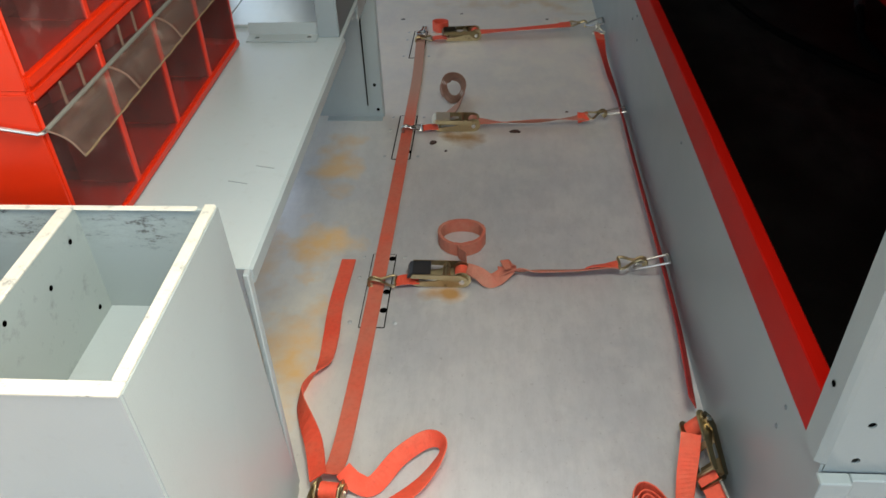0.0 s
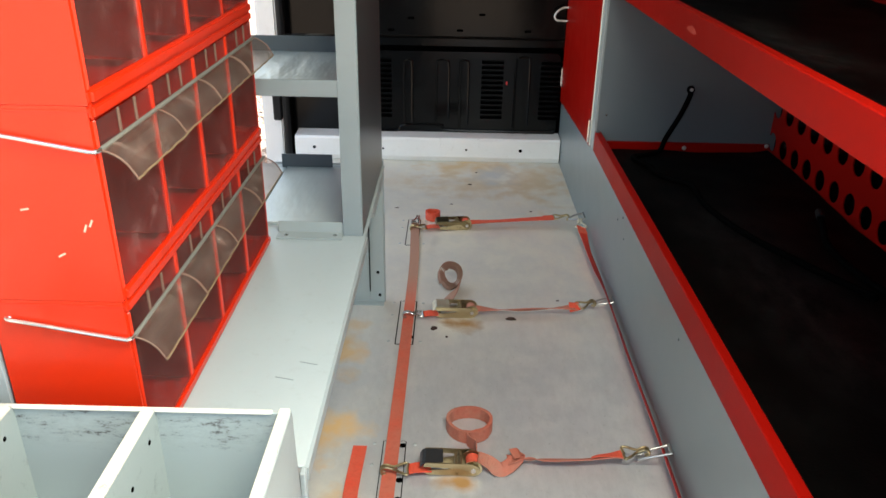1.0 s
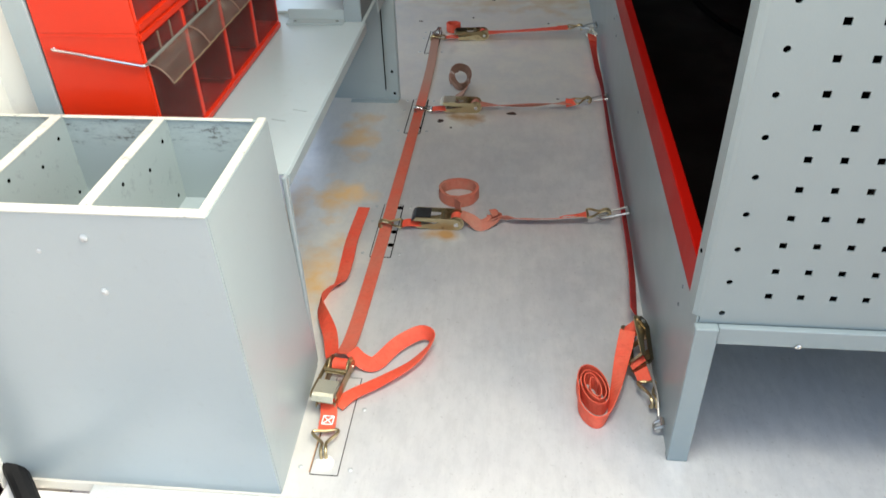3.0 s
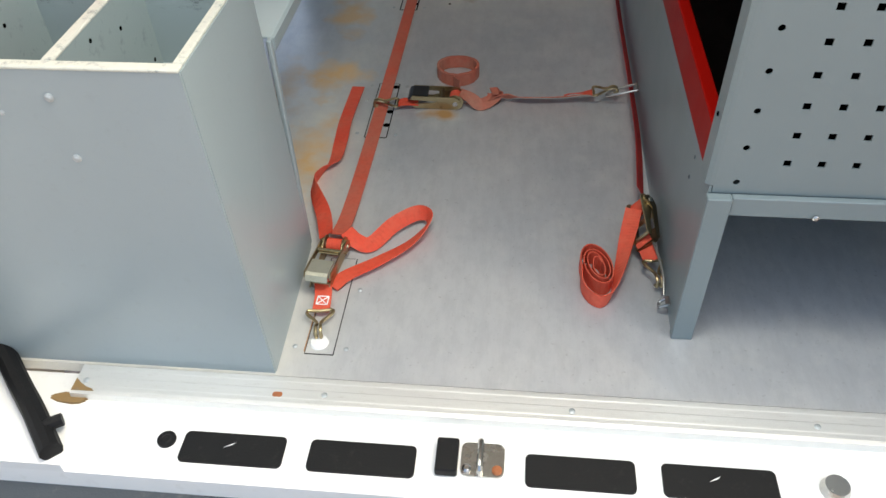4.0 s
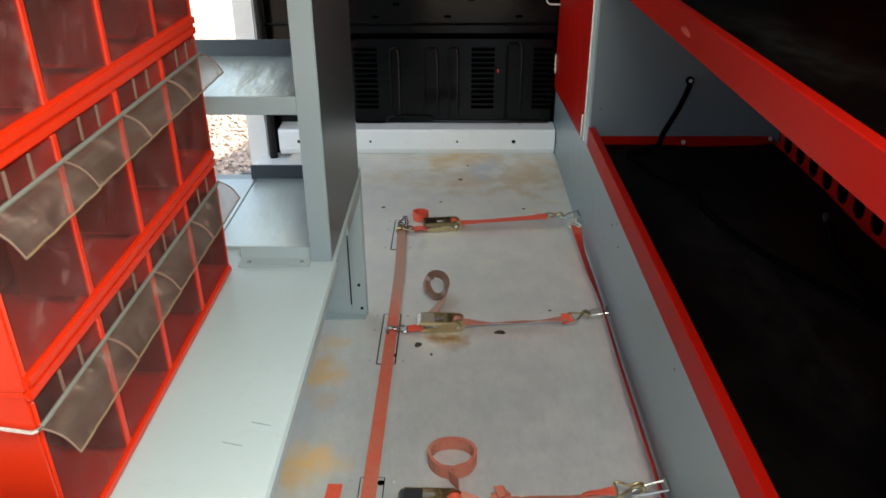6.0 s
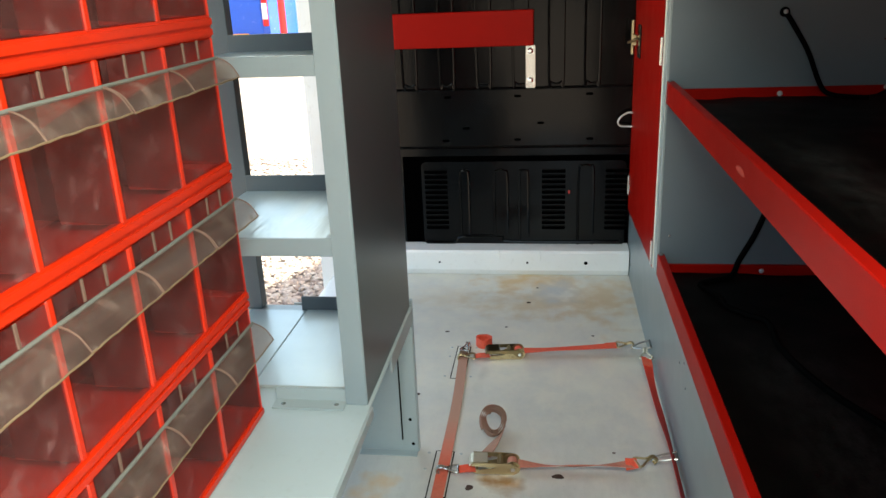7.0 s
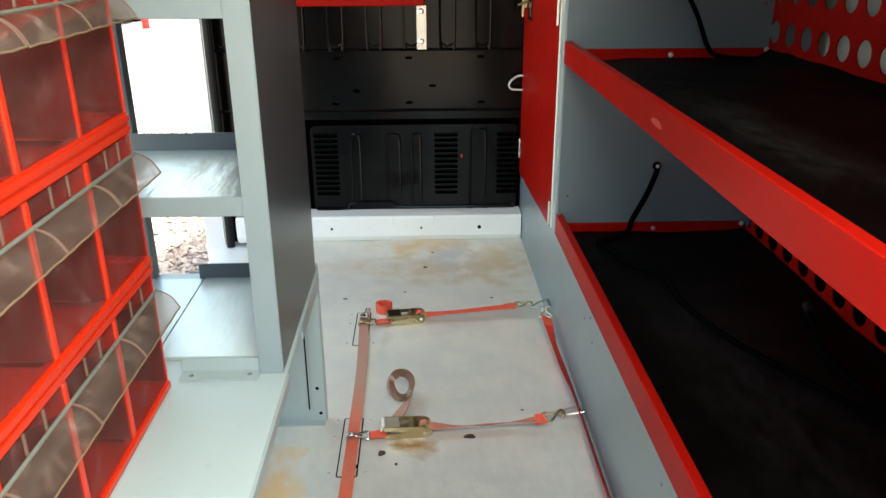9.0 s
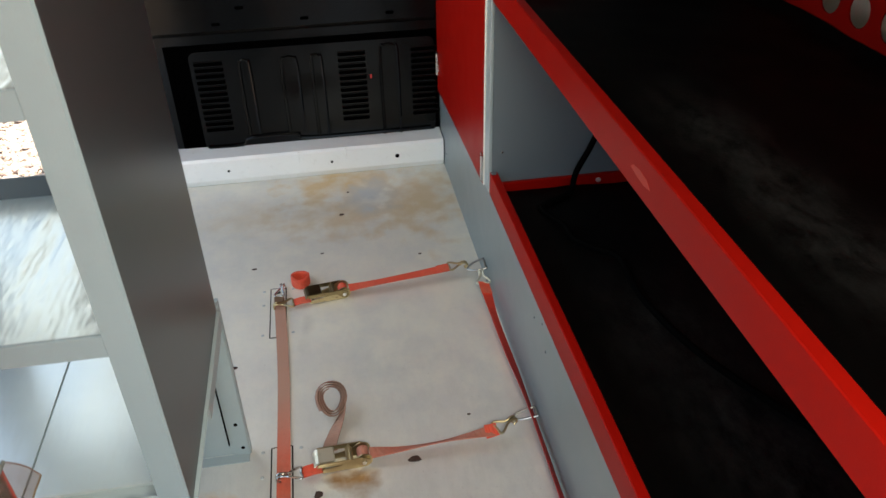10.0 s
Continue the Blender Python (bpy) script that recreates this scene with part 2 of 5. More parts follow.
# besides real haze, the bins' pinkish haze colour makes up for dim insides
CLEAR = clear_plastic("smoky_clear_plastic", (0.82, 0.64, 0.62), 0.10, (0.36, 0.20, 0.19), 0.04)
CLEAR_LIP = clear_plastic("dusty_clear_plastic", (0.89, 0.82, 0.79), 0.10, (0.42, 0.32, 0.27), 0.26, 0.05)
CLEAR_EDGE = painted("yellowed_plastic_edge", (0.19, 0.13, 0.07), 0.55, dirt=(0.15, 0.09, 0.04), dirt_amount=0.9)
HINGE = painted("dull_olive_grey_wire", (0.16, 0.165, 0.145), 0.5, dirt=(0.25, 0.21, 0.14), dirt_amount=0.6)
CLEAR_RIB = painted("cloudy_plastic_rib", (0.16, 0.09, 0.065), 0.6, dirt=(0.10, 0.055, 0.035), dirt_amount=0.7)


def floor_material():
    m, n, l, b = nodes_of("grey_vinyl_floor")
    co = n.new("ShaderNodeTexCoord").outputs["Object"]
    big, mid, fine = noise_node(n, l, co, 2.2, 5, 0.6), noise_node(n, l, co, 11, 6, 0.7), noise_node(n, l, co, 120, 3, 0.7)
    base = mixed(n, l, ramp(n, l, big, [(0.34, grey1(0)), (0.66, grey1(1))]), (0.48, 0.50, 0.525), (0.65, 0.65, 0.645))
    base = mixed(n, l, ramp(n, l, mid, [(0.48, grey1(0)), (0.68, grey1(0.55))]), base, (0.67, 0.67, 0.655))
    streaks = noise_node(n, l, co, 30, 7, 0.75, (1.7, 0.6, 1))
    base = mixed(n, l, ramp(n, l, streaks, [(0.40, grey1(0.14)), (0.56, grey1(0))]), base, (0.25, 0.26, 0.27))
    base = mixed(n, l, ramp(n, l, fine, [(0.62, grey1(0)), (0.8, grey1(0.5))]), base, (0.16, 0.15, 0.14))
    weave = n.new("ShaderNodeTexWave")
    weave.inputs["Scale"].default_value, weave.inputs["Distortion"].default_value = 72, 0.6
    l.new(co, weave.inputs["Vector"])
    lines = mixed(n, l, 1.0, ramp(n, l, weave.outputs["Fac"], [(0.35, grey1(0)), (0.8, grey1(0.14))]), ramp(n, l, big, [(0.40, grey1(0.1)), (0.62, grey1(1))]), "MULTIPLY")
    base = mixed(n, l, lines, base, (0.62, 0.625, 0.62))
    sep = n.new("ShaderNodeSeparateXYZ")
    l.new(co, sep.inputs[0])
    # a dusty beige film towards the bulkhead, also paled for the side door's light
    mr = n.new("ShaderNodeMapRange")
    mr.inputs["From Min"].default_value, mr.inputs["From Max"].default_value = 0.85, 1.60
    l.new(sep.outputs["Y"], mr.inputs["Value"])
    film = n.new("ShaderNodeMath")
    film.operation = "MULTIPLY"
    l.new(mr.outputs["Result"], film.inputs[0])
    l.new(ramp(n, l, mid, [(0.3, grey1(0.45)), (0.7, grey1(0.92))]), film.inputs[1])
    # the same pale beige along the left edge, fading out by y 1.0
    side = n.new("ShaderNodeMapRange")
    side.inputs["From Min"].default_value, side.inputs["From Max"].default_value = -0.44, -0.60
    l.new(sep.outputs["X"], side.inputs["Value"])
    left_pale = n.new("ShaderNodeMath")
    left_pale.operation = "MULTIPLY"
    l.new(side.outputs["Result"], left_pale.inputs[0])
    fade = n.new("ShaderNodeMapRange")
    fade.inputs["From Min"].default_value, fade.inputs["From Max"].default_value = 1.0, 0.55
    l.new(sep.outputs["Y"], fade.inputs["Value"])
    l.new(mixed(n, l, 1.0, fade.outputs["Result"], ramp(n, l, mid, [(0.3, grey1(0.35)), (0.7, grey1(0.9))]), "MULTIPLY"), left_pale.inputs[1])
    both = n.new("ShaderNodeMath")
    both.operation = "MAXIMUM"
    l.new(film.outputs[0], both.inputs[0])
    l.new(left_pale.outputs[0], both.inputs[1])
    film = both
    base = mixed(n, l, film.outputs[0], base, (0.77, 0.725, 0.61))
    bare = n.new("ShaderNodeMapRange")
    bare.inputs["To Min"].default_value, bare.inputs["To Max"].default_value = 0.4, 0.1
    l.new(film.outputs[0], bare.inputs["Value"])
    shine = bare.outputs["Result"]
    # spilt rust-coloured stains: x, y, half sizes, strength
    warp = n.new("ShaderNodeTexNoise")
    warp.inputs["Scale"].default_value, warp.inputs["Detail"].default_value = 16, 6
    l.new(co, warp.inputs["Vector"])
    for x, y, rx, ry, s, tint in ((-0.615, 0.765, 0.075, 0.10, 1.0, (0.74, 0.48, 0.22)), (-0.60, 0.49, 0.065, 0.15, 1.0, (0.74, 0.48, 0.22)),
                                  (-0.622, 1.05, 0.06, 0.14, 0.9, (0.64, 0.42, 0.20)), (-0.70, 0.72, 0.06, 0.12, 0.7, (0.66, 0.47, 0.27)),
                                  (-0.33, 2.27, 0.21, 0.13, 0.9, (0.64, 0.44, 0.20)), (-0.10, 2.14, 0.19, 0.25, 0.8, (0.62, 0.46, 0.27)),
                                  (-0.30, 2.09, 0.28, 0.14, 0.75, (0.58, 0.44, 0.26)), (-0.60, 2.12, 0.16, 0.12, 0.4, (0.62, 0.50, 0.34)), (-0.244, 2.175, 0.095, 0.125, 0.95, (0.50, 0.52, 0.52)), (-0.365, 1.165, 0.055, 0.045, 0.95, (0.25, 0.11, 0.02)),
                                  (-0.365, 0.637, 0.055, 0.035, 0.9, (0.40, 0.19, 0.035)), (-0.44, 1.62, 0.02, 0.09, 0.25, (0.3, 0.26, 0.22))):
        va = n.new("ShaderNodeVectorMath")
        va.operation = "SUBTRACT"
        l.new(co, va.inputs[0])
        va.inputs[1].default_value = (x, y, 0)
        vm = n.new("ShaderNodeVectorMath")
        vm.operation = "MULTIPLY"
        l.new(va.outputs[0], vm.inputs[0])
        vm.inputs[1].default_value = (1 / rx, 1 / ry, 0)
        ln = n.new("ShaderNodeVectorMath")
        ln.operation = "LENGTH"
        l.new(vm.outputs[0], ln.inputs[0])
        ad = n.new("ShaderNodeMath")
        ad.operation = "MULTIPLY_ADD"
        l.new(warp.outputs["Fac"], ad.inputs[0])
        ad.inputs[1].default_value = 2.6
        l.new(ln.outputs["Value"], ad.inputs[2])
        mask = ramp(n, l, ad.outputs[0], [(0.0, grey1(s)), (0.62, grey1(s)), (1.0, grey1(0))])
        sc = n.new("ShaderNodeMath")
        sc.operation = "MULTIPLY"
        sc.inputs[1].default_value = 0.45
        l.new(ad.outputs[0], sc.inputs[0])
        l.new(sc.outputs[0], mask.node.inputs["Fac"])
        base = mixed(n, l, mask, base, tint)
        keep = n.new("ShaderNodeMath")
        keep.operation = "SUBTRACT"
        keep.inputs[0].default_value = 1.0
        l.new(mask, keep.inputs[1])
        less = n.new("ShaderNodeMath")
        less.operation = "MULTIPLY"
        l.new(keep.outputs[0], less.inputs[0])
        l.new(shine, less.inputs[1])
        shine = less.outputs[0]
    l.new(base, b.inputs["Base Color"])
    l.new(shine, b.inputs["Metallic"])
    rr = n.new("ShaderNodeMapRange")
    rr.inputs["To Min"].default_value, rr.inputs["To Max"].default_value = 0.22, 0.46
    l.new(noise_node(n, l, co, 30, 7, 0.8, (1.6, 0.8, 1)), rr.inputs["Value"])
    l.new(rr.outputs["Result"], b.inputs["Roughness"])
    v = n.new("ShaderNodeTexVoronoi")
    v.inputs["Scale"].default_value = 620
    l.new(co, v.inputs["Vector"])
    bumped(n, l, b, v.outputs["Distance"], 0.16, 0.0006)
    return m


FLOOR = floor_material()


def sheet_material(name, strength, scale):
    """Protective film on sheet steel, more or less crumpled."""
    m, n, l, b = nodes_of(name)
    co = n.new("ShaderNodeTexCoord").outputs["Object"]
    f = noise_node(n, l, co, 6, 4, 0.55, (1, 2.0, 1))
    l.new(mixed(n, l, f, (0.47, 0.545, 0.55), (0.58, 0.65, 0.65)), b.inputs["Base Color"])
    b.inputs["Roughness"].default_value = 0.30
    b.inputs["Metallic"].default_value = 0.4
    bumped(n, l, b, noise_node(n, l, co, scale, 3, 0.55, (2.4, 0.7, 1)), strength, 0.012)
    return m


FILM = sheet_material("crumpled_film_on_steel", 0.5, 8)
FILM_FLAT = sheet_material("smooth_film_on_steel", 0.12, 9)


def worn_rim():
    m, n, l, b = nodes_of("worn_painted_rim")
    co = n.new("ShaderNodeTexCoord").outputs["Object"]
    f = noise_node(n, l, co, 48, 7, 0.8)
    c = ramp(n, l, f, [(0.30, (0.60, 0.60, 0.53)), (0.55, (0.55, 0.55, 0.48)), (0.62, (0.36, 0.38, 0.35)), (0.71, (0.10, 0.10, 0.09))])
    l.new(c, b.inputs["Base Color"])
    b.inputs["Roughness"].default_value = 0.5
    bumped(n, l, b, f, 0.3)
    return m


RIM = worn_rim()


def scuffed_grey():
    m, n, l, b = nodes_of("scuffed_grey_paint")
    co = n.new("ShaderNodeTexCoord").outputs["Object"]
    f = noise_node(n, l, co, 30, 8, 0.85, (0.9, 0.9, 2.6))
    # scuffs are wear; the paint under them is lightened for the dim box inside
    c = ramp(n, l, f, [(0.40, (0.36, 0.42, 0.415)), (0.55, (0.31, 0.36, 0.355)), (0.59, (0.14, 0.15, 0.145)), (0.63, (0.035, 0.035, 0.035))])
    sep = n.new("ShaderNodeSeparateXYZ")
    l.new(co, sep.inputs[0])
    mr = n.new("ShaderNodeMapRange")
    mr.inputs["From Min"].default_value, mr.inputs["From Max"].default_value = 0.405, 0.425
    l.new(sep.outputs["Z"], mr.inputs["Value"])
    l.new(mixed(n, l, mr.outputs["Result"], (0.34, 0.40, 0.40), c), b.inputs["Base Color"])
    b.inputs["Roughness"].default_value = 0.42
    return m


SCUFFED = scuffed_grey()
MOTTLED = painted("mottled_grey_paint", (0.30, 0.355, 0.35), 0.4, dirt=(0.15, 0.17, 0.165), dirt_amount=0.55, bump=0.1)


def gravel_material(name, a, c, d, scale):
    m, n, l, b = nodes_of(name)
    co = n.new("ShaderNodeTexCoord").outputs["Object"]
    v = n.new("ShaderNodeTexVoronoi")
    v.inputs["Scale"].default_value = scale
    l.new(co, v.inputs["Vector"])
    tone = ramp(n, l, noise_node(n, l, v.outputs["Color"], 1.7, 1), [(0.3, a), (0.5, c), (0.7, d)])
    dark = ramp(n, l, v.outputs["Distance"], [(0.30, grey1(1)), (0.75, grey1(0.45))])
    l.new(mixed(n, l, 1.0, tone, dark, "MULTIPLY"), b.inputs["Base Color"])
    b.inputs["Roughness"].default_value = 0.9
    bumped(n, l, b, v.outputs["Distance"], 0.6, -0.012)
    return m


GRAVEL = gravel_material("pink_gravel", (0.24, 0.18, 0.155), (0.31, 0.245, 0.215), (0.38, 0.32, 0.285), 38)



def stone_material():
    m, n, l, b = nodes_of("pink_pebbles")
    g = n.new("ShaderNodeNewGeometry")
    l.new(ramp(n, l, g.outputs["Random Per Island"], [(0.0, (0.21, 0.15, 0.13)), (0.5, (0.31, 0.24, 0.21)), (1.0, (0.40, 0.34, 0.305))]), b.inputs["Base Color"])
    b.inputs["Roughness"].default_value = 0.85
    return m


PEBBLE = stone_material()


# ---- shape helpers ----
def thing(name, at, label, category, group="", kind=""):
    """An empty at a thing's base, to carry its parts."""
    ob = new(name)
    ob.empty_display_size = 0.05
    ob.matrix_basis = Matrix.Translation(at)
    return tagged(ob, label, category, group, kind)


def part(name, bm, material, parent=None, label="", smooth=False):
    me = bpy.data.meshes.new(name)
    bmesh.ops.recalc_face_normals(bm, faces=bm.faces[:])
    bm.to_mesh(me)
    bm.free()
    me.materials.append(material)
    if smooth:
        me.polygons.foreach_set("use_smooth", [True] * len(me.polygons))
        me.set_sharp_from_angle(angle=radians(35))
    ob = new(name, me)
    if parent:
        ob.parent = parent
        ob.matrix_parent_inverse = parent.matrix_basis.inverted() if parent.type == "EMPTY" else Matrix()
    if label:
        ob["label"] = label
    return ob


def structure(name, bm, material, label, category, smooth=False):
    return tagged(part(name, bm, material, None, "", smooth), label, category, "", "structure")


def box(bm, x0, x1, y0, y1, z0, z1, bev=0.0, seg=1):
    r = bmesh.ops.create_cube(bm, size=1, matrix=Matrix.LocRotScale(((x0 + x1) / 2, (y0 + y1) / 2, (z0 + z1) / 2), None, (x1 - x0, y1 - y0, z1 - z0)))
    if bev:
        edges = {e for v in r["verts"] for e in v.link_edges}
        bmesh.ops.bevel(bm, geom=list(edges), offset=bev, segments=seg, affect="EDGES")


def one_box(x0, x1, y0, y1, z0, z1, bev=0.0, seg=1):
    bm = bmesh.new()
    box(bm, x0, x1, y0, y1, z0, z1, bev, seg)
    return bm


def prism(bm, pts, axis, a, b):
    """A flat outline, pushed from a to b along an axis; pts give the other two axes in order."""
    def at(p, w):
        return {"x": (w, p[0], p[1]), "y": (p[0], w, p[1]), "z": (p[0], p[1], w)}[axis]
    lo, hi = [bm.verts.new(at(p, a)) for p in pts], [bm.verts.new(at(p, b)) for p in pts]
    bm.faces.new(lo)
    bm.faces.new(hi[::-1])
    for i in range(len(pts)):
        j = (i + 1) % len(pts)
        bm.faces.new((lo[i], hi[i], hi[j], lo[j]))


def rounded(w, h, r, n=4, cx=0.0, cy=0.0):
    out = []
    for sx, sy, a0 in ((1, 1, 0), (-1, 1, 90), (-1, -1, 180), (1, -1, 270)):
        for i in range(n + 1):
            a = radians(a0 + 90 * i / n)
            out.append((cx + sx * (w / 2 - r) + r * math.cos(a), cy + sy * (h / 2 - r) + r * math.sin(a)))
    return out


def disc(bm, m, r, h, n=12, r2=None):
    """A short round peg along the local z of m."""
    bmesh.ops.create_cone(bm, cap_ends=True, segments=n, radius1=r, radius2=r if r2 is None else r2, depth=h, matrix=m @ Matrix.Translation((0, 0, h / 2)))


def smooth_line(pts, n=6, closed=False):
    """A curve through the points."""
    p = [Vector(q) for q in pts]
    out, k = [], len(p)
    for i in range(k if closed else k - 1):
        a, b, c, d = (p[(i + j) % k] if closed else p[min(max(i + j, 0), k - 1)] for j in (-1, 0, 1, 2))
        for s in range(n):
            t = s / n
            out.append(0.5 * (2 * b + (c - a) * t + (2 * a - 5 * b + 4 * c - d) * t * t + (3 * b - a - 3 * c + d) * t ** 3))
    if not closed:
        out.append(p[-1])
    return out


def tube(bm, pts, r, sides=8, closed=False):
    """Round bar along a line."""
    rings, up = [], Vector((0.13, 0.27, 0.95))
    k = len(pts)
    for i, p in enumerate(pts):
        p = Vector(p)
        d = (Vector(pts[(i + 1) % k if closed else min(i + 1, k - 1)]) - Vector(pts[(i - 1) % k if closed else max(i - 1, 0)])).normalized()
        u = (up - d * up.dot(d)).normalized()
        v = d.cross(u)
        up = u
        rings.append([bm.verts.new(p + r * (math.cos(2 * math.pi * j / sides) * u + math.sin(2 * math.pi * j / sides) * v)) for j in range(sides)])
    for i in range(k if closed else k - 1):
        a, b = rings[i], rings[(i + 1) % k]
        for j in range(sides):
            bm.faces.new((a[j], a[(j + 1) % sides], b[(j + 1) % sides], b[j]))
    if not closed:
        bm.faces.new(rings[0][::-1])
        bm.faces.new(rings[-1])


def ribbon(bm, pts, across, width=0.025, thick=0.0016):
    """A flat strap along a line; across gives its breadth's direction at each point."""
    rings, k = [], len(pts)
    for i in range(k):
        p = Vector(pts[i])
        d = (Vector(pts[min(i + 1, k - 1)]) - Vector(pts[max(i - 1, 0)])).normalized()
        a = Vector(across[i])
        a = (a - d * a.dot(d)).normalized()
        nrm = d.cross(a)
        w, h = a * width / 2, nrm * thick / 2
        rings.append([bm.verts.new(q) for q in (p - w - h, p + w - h, p + w + h, p - w + h)])
    for a, b in zip(rings, rings[1:]):
        for j in range(4):
            bm.faces.new((a[j], a[(j + 1) % 4], b[(j + 1) % 4], b[j]))
    bm.faces.new(rings[0][::-1])
    bm.faces.new(rings[-1])


def strap_line(pts, across, n=6):
    """Smooth points and directions for a ribbon from a few of each."""
    return smooth_line(pts, n), smooth_line(across, n)


def holed_cell(bm, at, u0, u1, v0, v1, cu, cv, hole, depth, n=16):
    """One piece of a punched sheet: a rectangle with a hole, whose wall goes depth deep. at(u, v, w) places it."""
    outer, inner, deep = [], [], []
    for i in range(n):
        a = 2 * math.pi * i / n
        c, s = math.cos(a), math.sin(a)
        k = max(abs(c), abs(s))
        su, sv = c / k, s / k
        ou = cu + su * ((u1 - cu) if su > 0 else (cu - u0))
        ov = cv + sv * ((v1 - cv) if sv > 0 else (cv - v0))
        hu, hv = hole(c, s, k)
        outer.append(bm.verts.new(at(ou, ov, 0)))
        inner.append(bm.verts.new(at(cu + hu, cv + hv, 0)))
        deep.append(bm.verts.new(at(cu + hu, cv + hv, depth)))
    for i in range(n):
        j = (i + 1) % n
        bm.faces.new((outer[i], outer[j], inner[j], inner[i]))
        bm.faces.new((inner[i], inner[j], deep[j], deep[i]))


def facing(x, y, z, way):
    """A frame at a place whose z points along way."""
    return Matrix.Translation((x, y, z)) @ Vector(way).to_track_quat("Z", "Y").to_matrix().to_4x4()


def screw_heads(parent, places, way, r=0.004, h=0.002, material=None, name="screw"):
    """Domed screw heads, one object each on one mesh."""
    first = None
    for p in places:
        if first is None:
            bm = bmesh.new()
            disc(bm, Matrix(), r, h * 0.5, 10)
            disc(bm, Matrix.Translation((0, 0, h * 0.5)), r * 0.92, h * 0.5, 10, r * 0.45)
            first = part(name, bm, material or ZINC, parent)
            ob = first
        else:
            ob = new(name, first.data)
            ob.parent, ob.matrix_parent_inverse = parent, first.matrix_parent_inverse
        ob.matrix_basis = facing(*p, way)


# ---- ground and van body ----
structure("ground", one_box(-90, 90, -60, 160, -0.62, -0.55), GRAVEL, "pale pink gravel yard round the van", "ground")


def pebbles():
    rnd = random.Random(4)
    t = (1 + 5 ** 0.5) / 2
    ico = [Vector(v).normalized() for v in ((-1, t, 0), (1, t, 0), (-1, -t, 0), (1, -t, 0), (0, -1, t), (0, 1, t), (0, -1, -t), (0, 1, -t), (t, 0, -1), (t, 0, 1), (-t, 0, -1), (-t, 0, 1))]
    tris = ((0, 11, 5), (0, 5, 1), (0, 1, 7), (0, 7, 10), (0, 10, 11), (1, 5, 9), (5, 11, 4), (11, 10, 2), (10, 7, 6), (7, 1, 8),
            (3, 9, 4), (3, 4, 2), (3, 2, 6), (3, 6, 8), (3, 8, 9), (4, 9, 5), (2, 4, 11), (6, 2, 10), (8, 6, 7), (9, 8, 1))
    vs, fs = [], []
    for _ in range(9000):
        y = rnd.uniform(2.5, 6.6)
        x = -rnd.uniform(0.95 + 0.18 * (y - 2.5), 1.9 + 0.36 * (y - 2.5))
        r = rnd.uniform(0.010, 0.026)
        m = Matrix.Translation((x, y, -0.55 + r * 0.25)) @ Euler((rnd.uniform(-.5, .5), rnd.uniform(-.5, .5), rnd.uniform(0, 6.3))).to_matrix().to_4x4()
        k = len(vs)
        vs += [m @ Vector((v.x * r * rnd.uniform(.9, 1.4), v.y * r * rnd.uniform(.7, 1), v.z * r * rnd.uniform(.45, .7))) for v in ico]
        fs += [(a + k, b + k, c + k) for a, b, c in tris]
    me = bpy.data.meshes.new("gravel")
    me.from_pydata(vs, [], fs)
    me.materials.append(PEBBLE)
    tagged(new("gravel", me), "loose pale pink gravel stones beside the van", "gravel", "", "stuff")


pebbles()

floor = structure("floor", one_box(-0.93, 0.62, -0.004, 2.36, -0.018, 0.0), FLOOR, "worn grey vinyl van floor with ochre stains", "floor")

bm = bmesh.new()
box(bm, -0.99, -0.93, -0.08, 0.98, -0.15, 1.36, 0.004)
structure("wall_left", bm, CREAM, "cream painted inner side wall of the van", "wall")
bm = bmesh.new()
box(bm, -1.02, -0.93, 0.98, 2.36, 1.20, 1.36, 0.004)
structure("wall_left_header", bm, WHITE, "white steel header over the open sliding door", "wall")
structure("wall_right", one_box(0.62, 0.68, -0.08, 2.45, -0.15, 1.36, 0.004), CREAM, "cream painted inner side wall of the van", "wall")
structure("ceiling", one_box(-1.02, 0.68, 0.06, 2.45, 1.36, 1.41, 0.002), CREAM, "pale painted van roof over the load space", "ceiling")
# panel added out of view to block overhead light from the right shelves
structure("shade_panel_right", one_box(0.0, 0.02, 0.15, 1.69, 1.0, 1.36, 0.002), GREY, "unseen grey panel added to keep light off the right shelves", "wall")
bm = bmesh.new()
box(bm, -1.05, -0.935, 0.98, 2.40, -0.14, -0.02, 0.006)
structure("sill_side_door", bm, WHITE, "white painted sill below the sliding door opening", "sill")


